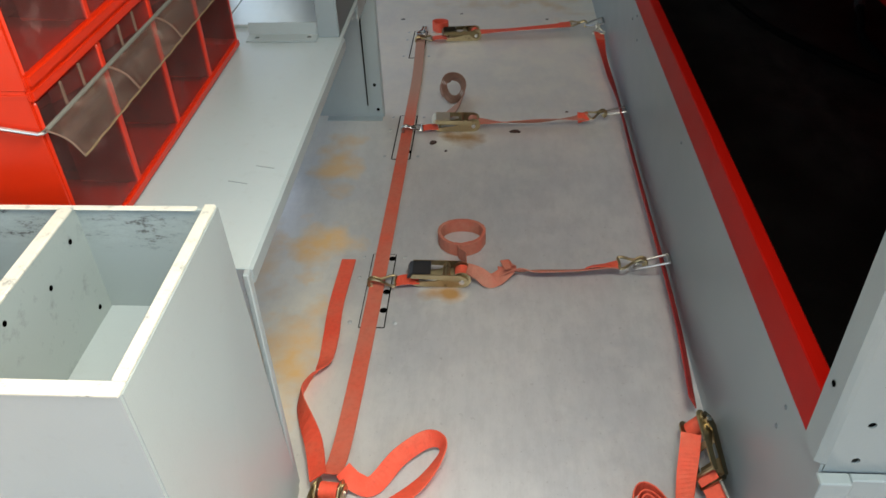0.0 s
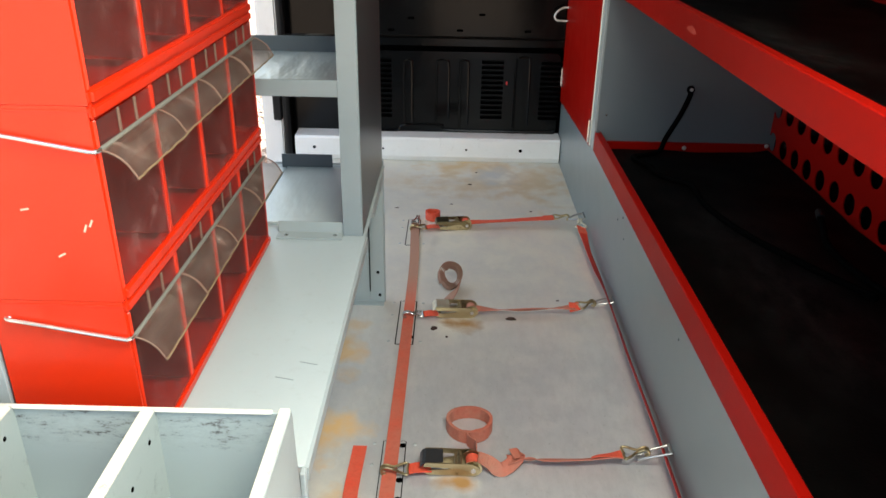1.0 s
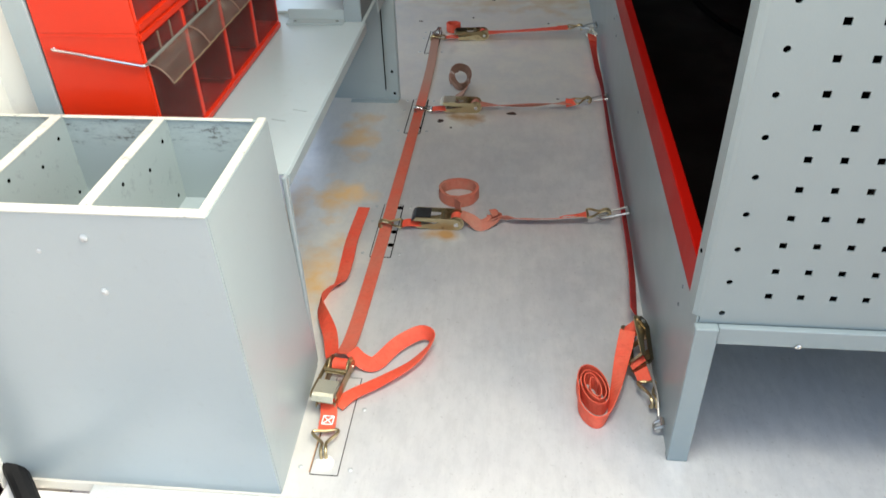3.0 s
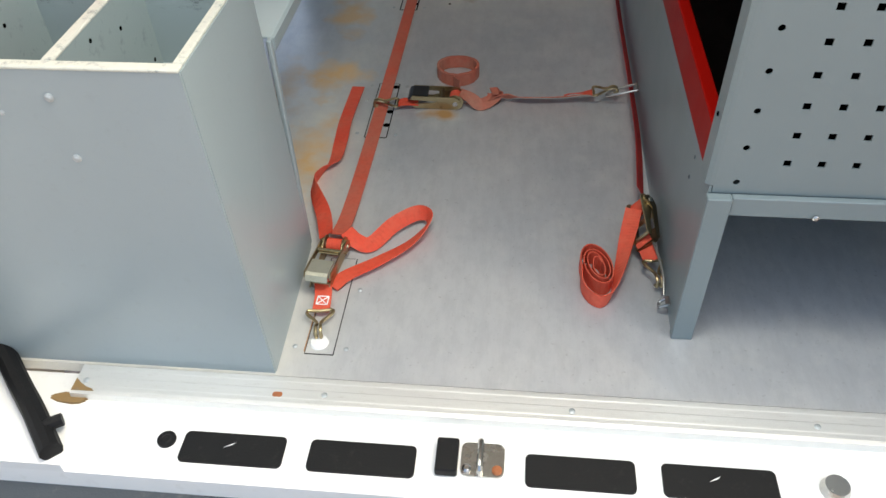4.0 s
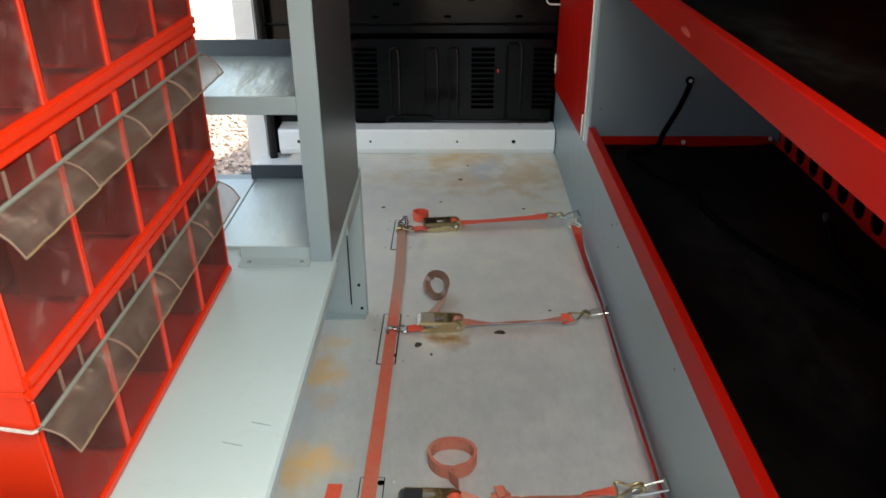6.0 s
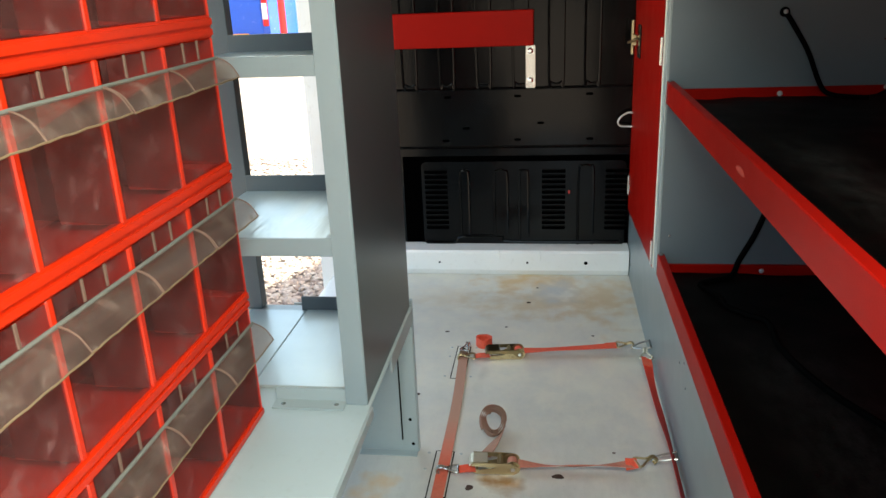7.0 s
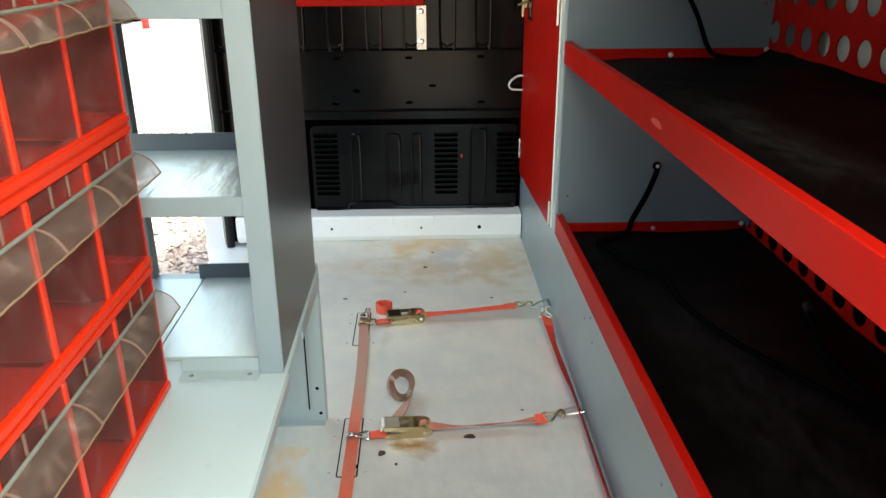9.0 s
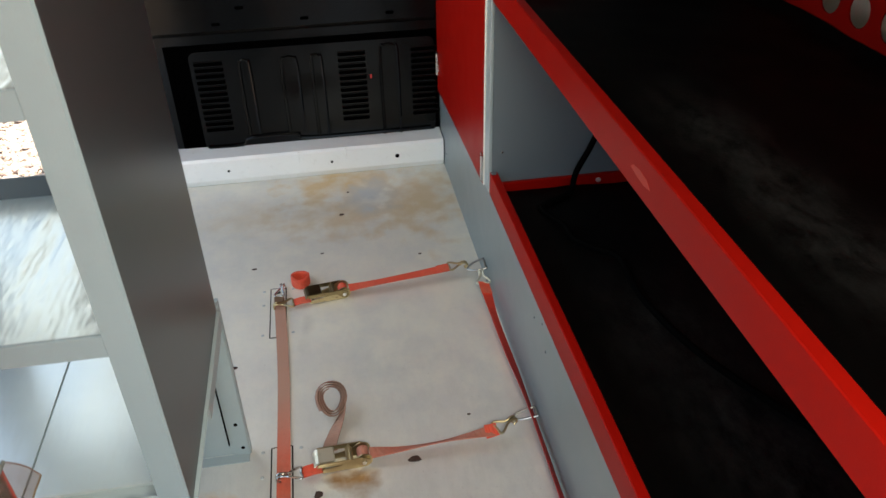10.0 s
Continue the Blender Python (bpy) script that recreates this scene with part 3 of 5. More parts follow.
def rear_sill():
    bm = bmesh.new()
    prism(bm, [(-0.006, -0.021), (-0.052, -0.021), (-0.056, -0.009), (-0.142, -0.013), (-0.155, -0.021), (-0.16, -0.10), (-0.006, -0.10)], "x", -0.985, 0.60)
    sill = structure("sill_rear", bm, WHITE, "white painted rear sill of the van", "sill")
    for k, (x0, x1) in enumerate(((-0.628, -0.496), (-0.465, -0.331), (-0.197, -0.065), (-0.034, 0.100), (0.24, 0.37))):
        bm = bmesh.new()
        prism(bm, rounded(x1 - x0, 0.044, 0.007, 4, (x0 + x1) / 2, -0.113), "z", -0.013, -0.0098)
        pad = part("anti_slip_pad", bm, RUBBER, sill, "black grit pad")
        if k in (0, 3):
            bm = bmesh.new()
            prism(bm, [((x0 + x1) / 2 - 0.012, -0.112), ((x0 + x1) / 2 - 0.002, -0.108), ((x0 + x1) / 2 + 0.002, -0.104), ((x0 + x1) / 2 - 0.004, -0.107)], "z", -0.0098, -0.0094)
            part("scrape", bm, WHITE, pad, "pale scrape")
    bm = bmesh.new()
    disc(bm, facing(-0.65, -0.106, -0.0115, (0, 0, 1)), 0.012, 0.003, 18)
    disc(bm, facing(-0.65, -0.106, -0.009, (0, 0, 1)), 0.008, 0.002, 18, 0.005)
    part("rubber_bung", bm, RUBBER, sill, "black rubber bung")
    # striker of the rear doors
    box_ob = part("striker_block", one_box(-0.306, -0.279, -0.129, -0.082, -0.012, 0.002, 0.002), RUBBER, sill, "black plastic block")
    bm = bmesh.new()
    prism(bm, rounded(0.053, 0.046, 0.008, 3, -0.249, -0.104), "z", -0.0125, -0.0092)
    plate = part("striker_plate", bm, ZINC, sill, "bright striker plate with a rusty bolt")
    bm = bmesh.new()
    tube(bm, smooth_line([(-0.252, -0.123, -0.010), (-0.252, -0.121, 0.004), (-0.252, -0.087, 0.004), (-0.252, -0.085, -0.010)], 4), 0.004)
    part("striker_loop", bm, ZINC, plate)
    screw_heads(plate, [(-0.268, -0.118, -0.0092)], (0, 0, 1), 0.0065, 0.004)
    screw_heads(plate, [(-0.231, -0.118, -0.0092)], (0, 0, 1), 0.0065, 0.004, RUST, "rusty_bolt")
    bm = bmesh.new()
    disc(bm, facing(0.165, -0.110, -0.0125, (0, 0, 1)), 0.018, 0.012, 20, 0.014)
    part("buffer", bm, ZINC, sill, "grey metal buffer")
    bm = bmesh.new()
    prism(bm, [(-0.15, -0.05), (-0.20, -0.055), (-0.30, -0.075), (-0.34, -0.13), (-0.34, -0.30), (-0.15, -0.30)], "x", -1.0, 0.75)
    tagged(part("rear_bumper", bm, BUMPER), "dark grey plastic rear bumper with a small hole", "bumper", "", "structure")


rear_sill()


def threshold():
    bm = bmesh.new()
    prof = [(-0.006, 0.0), (-0.007, 0.0030), (-0.014, 0.0032), (-0.0155, 0.0030), (-0.026, 0.0030), (-0.0275, 0.0032), (-0.040, 0.0032), (-0.0415, 0.0030), (-0.048, 0.0030), (-0.054, 0.002), (-0.057, -0.016), (-0.054, -0.0195), (-0.006, -0.0195)]
    prism(bm, prof, "x", -0.80, 0.60)
    ob = structure("threshold_strip", bm, ALU, "scuffed ribbed aluminium threshold strip along the floor edge", "trim")
    screw_heads(ob, [(x, -0.033, 0.0030) for x in (-0.785, -0.46, -0.14, 0.16, 0.48)], (0, 0, 1), 0.0042, 0.0016, RIVET)
    bm = bmesh.new()
    prism(bm, rounded(0.013, 0.008, 0.003, 3, -0.522, -0.036), "z", 0.0029, 0.0034)
    part("worn_hole", bm, RUST, ob, "rusty worn screw hole")
    bm = bmesh.new()
    prism(bm, [(-0.7995, -0.050), (-0.768, -0.0495), (-0.772, -0.046), (-0.781, -0.043), (-0.790, -0.038), (-0.7995, -0.030)], "z", 0.0030, 0.0035)
    part("dirty_corner", bm, OCHRE, ob, "ochre dirt on the corner")


threshold()

# rear left corner: white body pillar with its door seal
bm = bmesh.new()
prism(bm, [(-0.99, -0.005), (-0.895, -0.006), (-0.870, -0.030), (-0.845, -0.052), (-0.815, -0.064), (-0.782, -0.068), (-0.772, -0.078), (-0.768, -0.155), (-0.99, -0.155)], "z", -0.10, -0.006)
prism(bm, [(-0.99, -0.02), (-0.93, -0.02), (-0.93, -0.08), (-0.95, -0.155), (-0.99, -0.155)], "z", -0.006, 1.36)
structure("pillar_rear_left", bm, WHITE, "white painted rear corner pillar of the van", "pillar")
bm = bmesh.new()
tube(bm, smooth_line([(-0.935, 0.016, 0.020), (-0.905, -0.012, 0.012), (-0.866, -0.053, 0.008), (-0.829, -0.090, 0.007), (-0.780, -0.144, 0.005)], 6), 0.0145, 10)
tube(bm, smooth_line([(-0.806, -0.118, 0.010), (-0.797, -0.110, 0.012), (-0.783, -0.101, 0.012)], 4), 0.0085, 8)
structure("door_seal_rear", bm, RUBBER, "black rubber rear door seal with a bump stop", "seal", True)


def bulkhead():
    wall = structure("bulkhead", one_box(-1.02, 0.62, 2.405, 2.45, -0.15, 1.36), BLACK_PAINT, "black pressed steel bulkhead with ribs and louvres", "bulkhead")
    for x in (-0.97, -0.855, -0.733, -0.608, -0.486, -0.366, -0.25, -0.135):
        bm = bmesh.new()
        u = [(x - 0.024, 2.404, 1.25), (x - 0.024, 2.404, 0.68), (x - 0.016, 2.404, 0.650), (x, 2.404, 0.642), (x + 0.016, 2.404, 0.650), (x + 0.024, 2.404, 0.68), (x + 0.024, 2.404, 1.25)]
        tube(bm, smooth_line(u, 4), 0.0042, 6)
        part("rib", bm, BLACK_PAINT, wall, "", True)
    for z in (0.631, 0.435):
        bm = bmesh.new()
        prism(bm, [(2.406, z - 0.006), (2.400, z), (2.406, z + 0.006)], "x", -1.0, 0.0)
        part("bead", bm, BLACK_PAINT, wall)
    for x, z in ((-0.376, 0.605), (-0.142, 0.608), (-0.609, 0.605), (-0.377, 0.46), (-0.138, 0.46), (-0.62, 0.458), (-0.30, 0.515), (-0.55, 0.50)):
        part("slot", one_box(x - 0.011, x + 0.011, 2.402, 2.41, z - 0.004, z + 0.004, 0.001), BLACK_HOLE, wall)
    # sunk lower panel: dark rebate, then the raised field
    part("rebate", one_box(-0.775, -0.004, 2.4025, 2.41, 0.075, 0.405, 0.002), BLACK_HOLE, wall)
    bm = bmesh.new()
    prism(bm, rounded(0.695, 0.30, 0.02, 4, -0.362, 0.238), "y", 2.392, 2.41)
    field = part("lower_panel", bm, BLACK_PAINT, wall)
    for x0 in (-0.700, -0.297, -0.085):
        for k in range(12):
            z = 0.352 - k * 0.0182
            bm = bmesh.new()
            prism(bm, rounded(0.080, 0.0105, 0.004, 2, x0 + 0.041, z), "y", 2.3912, 2.40)
            part("louvre_gap", bm, BLACK_HOLE, field)
            bm = bmesh.new()
            prism(bm, [(2.392, z + 0.0090), (2.3895, z + 0.0070), (2.3895, z + 0.0062), (2.392, z + 0.0058)], "x", x0, x0 + 0.082)
            part("louvre", bm, BLACK_PAINT, field)
    for x, z0, z1, w in ((-0.560, 0.125, 0.36, 0.03), (-0.435, 0.125, 0.36, 0.045), (-0.357, 0.10, 0.36, 0.03), (-0.148, 0.09, 0.375, 0.05)):
        bm = bmesh.new()
        u = [(x - w / 2, 2.391, z0), (x - w / 2, 2.391, z1 - 0.03), (x - w / 4, 2.391, z1 - 0.005), (x + w / 4, 2.391, z1 - 0.005), (x + w / 2, 2.391, z1 - 0.03), (x + w / 2, 2.391, z0)]
        tube(bm, smooth_line(u, 4), 0.0045, 6)
        part("rib", bm, BLACK_PAINT, field, "", True)
    bm = bmesh.new()
    tube(bm, smooth_line([(-0.70, 2.389, 0.098), (-0.60, 2.389, 0.098), (-0.575, 2.388, 0.118), (-0.44, 2.388, 0.120), (-0.40, 2.389, 0.102), (-0.03, 2.389, 0.102)], 5), 0.005, 6)
    part("bead", bm, BLACK_PAINT, field, "", True)
    part("paint_mark", one_box(-0.2065, -0.2015, 2.3905, 2.3918, 0.274, 0.286, 0.0005), POLE_RED, field, "small orange paint mark")
    # white panel flange along the floor
    bm = bmesh.new()
    prism(bm, [(2.335, -0.002), (2.33, 0.004), (2.322, 0.02), (2.322, 0.082), (2.328, 0.090), (2.404, 0.094), (2.404, -0.002)], "x", -0.970, -0.003)
    sill = structure("sill_front", bm, WHITE, "white steel flange along the foot of the bulkhead", "sill")
    for x, r in ((-0.900, 0.006), (-0.648, 0.004), (-0.344, 0.004), (-0.146, 0.0065)):
        bm = bmesh.new()
        disc(bm, facing(x, 2.3225, 0.048, (0, -1, 0)), r, 0.0012, 12)
        part("hole", bm, BLACK_HOLE, sill)
    for x in (-0.44, -0.30):
        part("dimple", one_box(x - 0.002, x + 0.002, 2.3205, 2.33, 0.055, 0.088, 0.001), WHITE, sill)


bulkhead()

# closed cab in front of the bulkhead; unseen, added to shade the gravel
bm = bmesh.new()
prism(bm, [(2.47, -0.30), (4.55, -0.30), (4.62, 0.30), (4.0, 0.52), (3.25, 1.40), (2.47, 1.40)], "x", -1.06, 0.70)
structure("wall_cab", bm, WHITE, "white painted cab of the van beyond the bulkhead", "wall")

# front pillar of the sliding door
bm = bmesh.new()
box(bm, -1.09, -1.015, 2.36, 2.42, -0.15, 1.36, 0.008, 2)
pillar = structure("pillar_front_left", bm, WHITE, "white painted front pillar of the sliding door opening", "pillar")
bm = bmesh.new()
box(bm, -1.045, -1.015, 2.335, 2.362, 0.14, 0.24, 0.004)
part("door_catch", bm, RUBBER, pillar, "black door catch")
bm = bmesh.new()
tube(bm, smooth_line([(-1.0, 2.345, -0.03), (-0.998, 2.345, 0.3), (-0.998, 2.345, 0.8), (-0.99, 2.345, 1.3)], 5), 0.014, 10)
structure("door_seal_side", bm, RUBBER, "black rubber seal of the sliding door opening", "seal", True)


# ---- left side: compartment box, bench, bin cabinet, shelf unit ----
def compartment_box():
    t = thing("compartment_box", (-0.74, 0.115, 0), "grey painted steel box with open compartments and worn cream rims", "storage box")
    bm = bmesh.new()
    prism(bm, [(-1.02, 0.0), (-0.5345, 0.0), (-0.546, 0.456), (-1.02, 0.456)], "y", 0.0, 0.003)
    part("front_panel", bm, GREY, t)
    bm = bmesh.new()
    lower = [bm.verts.new(p) for p in ((-0.5375, 0.003, 0), (-0.5335, 0.003, 0), (-0.541, 0.250, 0), (-0.545, 0.250, 0))]
    upper = [bm.verts.new(p) for p in ((-0.549, 0.003, 0.456), (-0.545, 0.003, 0.456), (-0.545, 0.226, 0.456), (-0.549, 0.226, 0.456))]
    for q in (lower[::-1], upper, *((lower[i], lower[(i + 1) % 4], upper[(i + 1) % 4], upper[i]) for i in range(4))):
        bm.faces.new(q)
    part("side_panel", bm, GREY, t)
    part("side_flange", one_box(-0.549, -0.5425, 0.2505, 0.262, 0.0, 0.3555, 0.0012), GREY, t)
    part("back_panel", one_box(-1.02, -0.549, 0.222, 0.226, 0.0, 0.4555, 0.0008), SCUFFED, t, "scuffed back panel")
    part("bottom", one_box(-0.677, -0.549, 0.003, 0.222, 0.335, 0.338), GREY, t)
    part("bottom", one_box(-1.02, -0.822, 0.003, 0.222, 0.335, 0.338), GREY, t)
    part("bottom_strip", one_box(-0.816, -0.681, 0.185, 0.222, 0.335, 0.338), GREY, t)
    part("front_rim", one_box(-1.02, -0.546, -0.001, 0.0125, 0.4555, 0.4595, 0.0012), RIM, t, "worn cream rim")
    part("side_rim", one_box(-0.5568, -0.546, 0.0128, 0.226, 0.4555, 0.4595, 0.0012), RIM, t, "worn cream rim")
    part("back_rim", one_box(-1.02, -0.5635, 0.2195, 0.2265, 0.4552, 0.4568, 0.0008), RIM, t, "worn cream rim")
    for x in (-0.679, -0.818, -0.955):
        d = part("divider", one_box(x - 0.002, x + 0.002, 0.0128, 0.222, 0.335, 0.457), MOTTLED, t, "scuffed divider")
        part("divider_rim", one_box(x - 0.0105, x + 0.0025, 0.0128, 0.218, 0.4557, 0.4597, 0.0012), RIM, d, "worn cream rim")
        screw_heads(d, [(x + 0.002, 0.198, 0.436), (x + 0.002, 0.203, 0.353), (x + 0.002, 0.150, 0.422), (x + 0.002, 0.085, 0.441)], (1, 0, 0), 0.0026, 0.001, BLACK_HOLE, "hole")
    screw_heads(t, [(-0.687, 0.0, 0.425), (-0.685, 0.0, 0.351), (-0.821, 0.0, 0.424), (-0.821, 0.0, 0.347)], (0, -1, 0), 0.0048, 0.003, RIVET, "rivet")
    screw_heads(t, [(-0.745, 0.0, 0.405)], (0, -1, 0), 0.0028, 0.0015, RIVET, "rivet")


compartment_box()


def bench():
    t = thing("bench", (-0.70, 0.70, 0), "long light grey steel bench shelf with a turned-down front edge", "bench")
    part("top", one_box(-0.88, -0.5445, 0.262, 1.245, 0.3525, 0.3555, 0.0008), GREY_LIT, t)
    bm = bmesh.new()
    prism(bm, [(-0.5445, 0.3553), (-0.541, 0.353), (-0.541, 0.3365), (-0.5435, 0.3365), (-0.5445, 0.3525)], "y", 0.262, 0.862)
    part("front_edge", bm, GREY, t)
    for p in ((-0.60, 0.42), (-0.575, 0.455)):
        bm = bmesh.new()
        ribbon(bm, [(p[0] - 0.012, p[1] + 0.006, 0.3558), (p[0] + 0.012, p[1], 0.3558)], [(0, 1, 0), (0, 1, 0)], 0.0012, 0.0003)
        part("scratch", bm, GREY_SHADED, t)
    # leg under the far end
    leg = part("leg_panel", one_box(-0.80, -0.585, 1.262, 1.265, 0.002, 0.3525), GREY, t)
    bm = bmesh.new()
    prism(bm, [(-0.585, 1.262), (-0.552, 1.258), (-0.549, 1.261), (-0.549, 1.272), (-0.585, 1.272)], "z", 0.002, 0.362)
    part("leg_flange", bm, GREY, leg)
    part("leg_seam", one_box(-0.5865, -0.5845, 1.2575, 1.262, 0.03, 0.33), BLACK_HOLE, leg)
    screw_heads(leg, [(-0.566, 1.2597, 0.081), (-0.562, 1.2592, 0.020)], (0, -1, 0), 0.004, 0.0008, BLACK_HOLE, "hole")
    part("leg_foot", one_box(-0.68, -0.552, 1.24, 1.2615, 0.0, 0.002, 0.0005), GREY, leg)


bench()


def bin_module(z):
    """One stackable row of four tilting clear bins in a red housing."""
    t = thing("tilt_bin_rack", (-0.775, 0.558, z), "orange-red plastic rack with four smoky clear tilting bins", "parts rack", "stacked bin racks")
    x0, x1, y0, y1 = -0.842, -0.7095, 0.266, 0.829
    pitch = (y1 - y0) / 4
    bm = bmesh.new()
    box(bm, x0, x0 + 0.003, y0, y1, z + 0.001, z + 0.194)
    box(bm, x0 + 0.003, x1 - 0.004, y0 + 0.003, y1 - 0.003, z + 0.001, z + 0.004)
    box(bm, x0 + 0.003, x1 - 0.004, y0 + 0.003, y1 - 0.003, z + 0.191, z + 0.194)
    part("housing", bm, ORANGE, t)
    # red sheet added ahead of the housing back to lighten the bins inside
    part("inner_back", one_box(x1 - 0.108, x1 - 0.105, y0 + 0.003, y1 - 0.003, z + 0.004, z + 0.191), ORANGE, t)
    for a in (y0, y1 - 0.003):
        bm = bmesh.new()
        prism(bm, [(x0 + 0.003, z + 0.001), (x1, z + 0.001), (x1 - 0.002, z + 0.194), (x0 + 0.003, z + 0.194)], "y", a, a + 0.003)
        part("side_plate", bm, ORANGE, t)
    bm = bmesh.new()
    box(bm, x0 + 0.002, x1 + 0.0004, y0 - 0.0008, y0 - 0.0001, z + 0.1885, z + 0.1905)
    part("seam", bm, ORANGE, t)
    bm = bmesh.new()
    box(bm, x1 - 0.012, x1 + 0.0045, y0 + 0.001, y1 - 0.001, z + 0.0002, z + 0.0155, 0.0035, 2)
    part("bottom_rail", bm, ORANGE, t, "", True)
    bm = bmesh.new()
    box(bm, x1 - 0.012, x1 + 0.0035, y0 + 0.001, y1 - 0.001, z + 0.1815, z + 0.1943, 0.0025, 2)
    part("top_rail", bm, ORANGE, t, "", True)
    for k in range(5):
        y = y0 + k * pitch
        a, b = (y + 0.0035, y + 0.0075) if k == 0 else ((y - 0.0075, y - 0.0035) if k == 4 else (y - 0.005, y + 0.005))
        part("divider", one_box(x1 - 0.07, x1 + 0.0015, a, b, z + 0.0125, z + 0.181, 0.0018), ORANGE, t)
    rnd = random.Random(int(z * 1000))
    for k in range(4):
        a, b = y0 + k * pitch + 0.0076, y0 + (k + 1) * pitch - 0.0076
        out = rnd.uniform(-0.001, 0.0015)
        bm = bmesh.new()
        # front face, slightly bowed, with returns and floor
        prism(bm, [(x1 - 0.001 + out, z + 0.0165), (x1 + 0.001 + out, z + 0.0165), (x1 + 0.001 + out, z + 0.179), (x1 - 0.001 + out, z + 0.179)], "y", a, b)
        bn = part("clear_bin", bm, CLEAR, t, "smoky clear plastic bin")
        for q in (a, b - 0.0015):
            bm = bmesh.new()
            prism(bm, [(x1 - 0.0014 + out, z + 0.014), (x1 - 0.0014 + out, z + 0.150), (x1 - 0.095, z + 0.100), (x1 - 0.095, z + 0.020)], "y", q, q + 0.0015)
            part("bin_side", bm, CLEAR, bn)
        # curved lip: a thin shell from the hinge line out and down, with a thick rolled edge
        bm = bmesh.new()
        arc = smooth_line([(x1 + 0.0030 + out, 0, z + 0.1545), (x1 + 0.0135 + out, 0, z + 0.1505), (x1 + 0.0235 + out, 0, z + 0.1425), (x1 + 0.0320 + out, 0, z + 0.1285)], 4)
        f = [(p.x, p.z) for p in arc] + [(p.x - 0.0008, p.z - 0.0012) for p in reversed(arc)]
        prism(bm, f, "y", a - 0.0070, b + 0.0070)
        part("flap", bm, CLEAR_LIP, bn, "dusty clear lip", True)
        bm = bmesh.new()
        edge = [(x1 + 0.0320 + out, a - 0.0070 + (b - a + 0.014) * s / 12, z + 0.1283 + 0.0005 * math.sin(s * 1.9 + z * 40)) for s in range(13)]
        tube(bm, edge, 0.0011, 6)
        part("flap_edge", bm, CLEAR_EDGE, bn, "yellowed dusty edge", True)
        for q in (a - 0.0066, b + 0.0066):
            bm = bmesh.new()
            tube(bm, [(p.x, q, p.z) for p in arc], 0.0009, 6)
            part("flap_end", bm, CLEAR_RIB, bn, "", True)
        for s in (0.34, 0.66):
            yy = a + (b - a) * s
            part("inner_web", one_box(x1 + 0.0002 + out, x1 + 0.0024 + out, yy - 0.0022, yy + 0.0022, z + 0.157, z + 0.1805, 0.0006), CLEAR_RIB, bn)
    bm = bmesh.new()
    tube(bm, smooth_line([(-0.826, y0 + 0.001, z + 0.174), (-0.826, y0 - 0.004, z + 0.174), (-0.80, y0 - 0.0045, z + 0.170), (-0.722, y0 - 0.0045, z + 0.156), (x1 - 0.001, y0 - 0.0035, z + 0.1542), (x1 + 0.0025, y0 + 0.003, z + 0.1542)], 3), 0.0021, 8)
    part("wire_rod", bm, CHROME, t, "bright wire rod", True)
    bm = bmesh.new()
    tube(bm, [(x1 + 0.0026, y0 + 0.003 + (y1 - y0 - 0.003) * s / 8, z + 0.1542) for s in range(9)], 0.0023, 8)
    part("hinge_rod", bm, HINGE, t, "dull olive grey hinge rod", True)
    if 0.5 < z < 0.6:
        for x, zz, a in ((-0.786, 0.646, 0.2), (-0.733, 0.628, 1.2), (-0.727, 0.633, 1.1), (-0.76, 0.60, 0.5)):
            bm = bmesh.new()
            ribbon(bm, [(x - 0.004 * math.cos(a), y0 - 0.0002, zz - 0.004 * math.sin(a)), (x + 0.004 * math.cos(a), y0 - 0.0002, zz + 0.004 * math.sin(a))], [(0, 0, 1), (0, 0, 1)], 0.0018, 0.0003)
            part("scuff", bm, SCUFF, t, "pale scuff")
    return t


for k in range(5):
    bin_module(0.356 + 0.1935 * k)

structure("pillar_trim", one_box(-0.935, -0.8785, 0.285, 0.295, 0.02, 1.355, 0.002), CREAM, "cream painted pillar panel beside the bin racks", "wall")
# back upright behind the racks
upright = thing("rack_upright", (-0.862, 0.282, 0.3555), "grey steel upright behind the bin racks", "upright")
part("web", one_box(-0.8775, -0.8455, 0.264, 0.267, 0.3575, 1.33, 0.0008), GREY, upright)
part("flange", one_box(-0.8485, -0.8455, 0.267, 0.300, 0.3575, 1.33, 0.0008), GREY, upright)
part("back_flange", one_box(-0.8775, -0.8745, 0.267, 0.300, 0.3575, 1.33, 0.0008), GREY, upright)
part("foot_plate", one_box(-0.8775, -0.8455, 0.264, 0.300, 0.3555, 0.3575), GREY, upright)


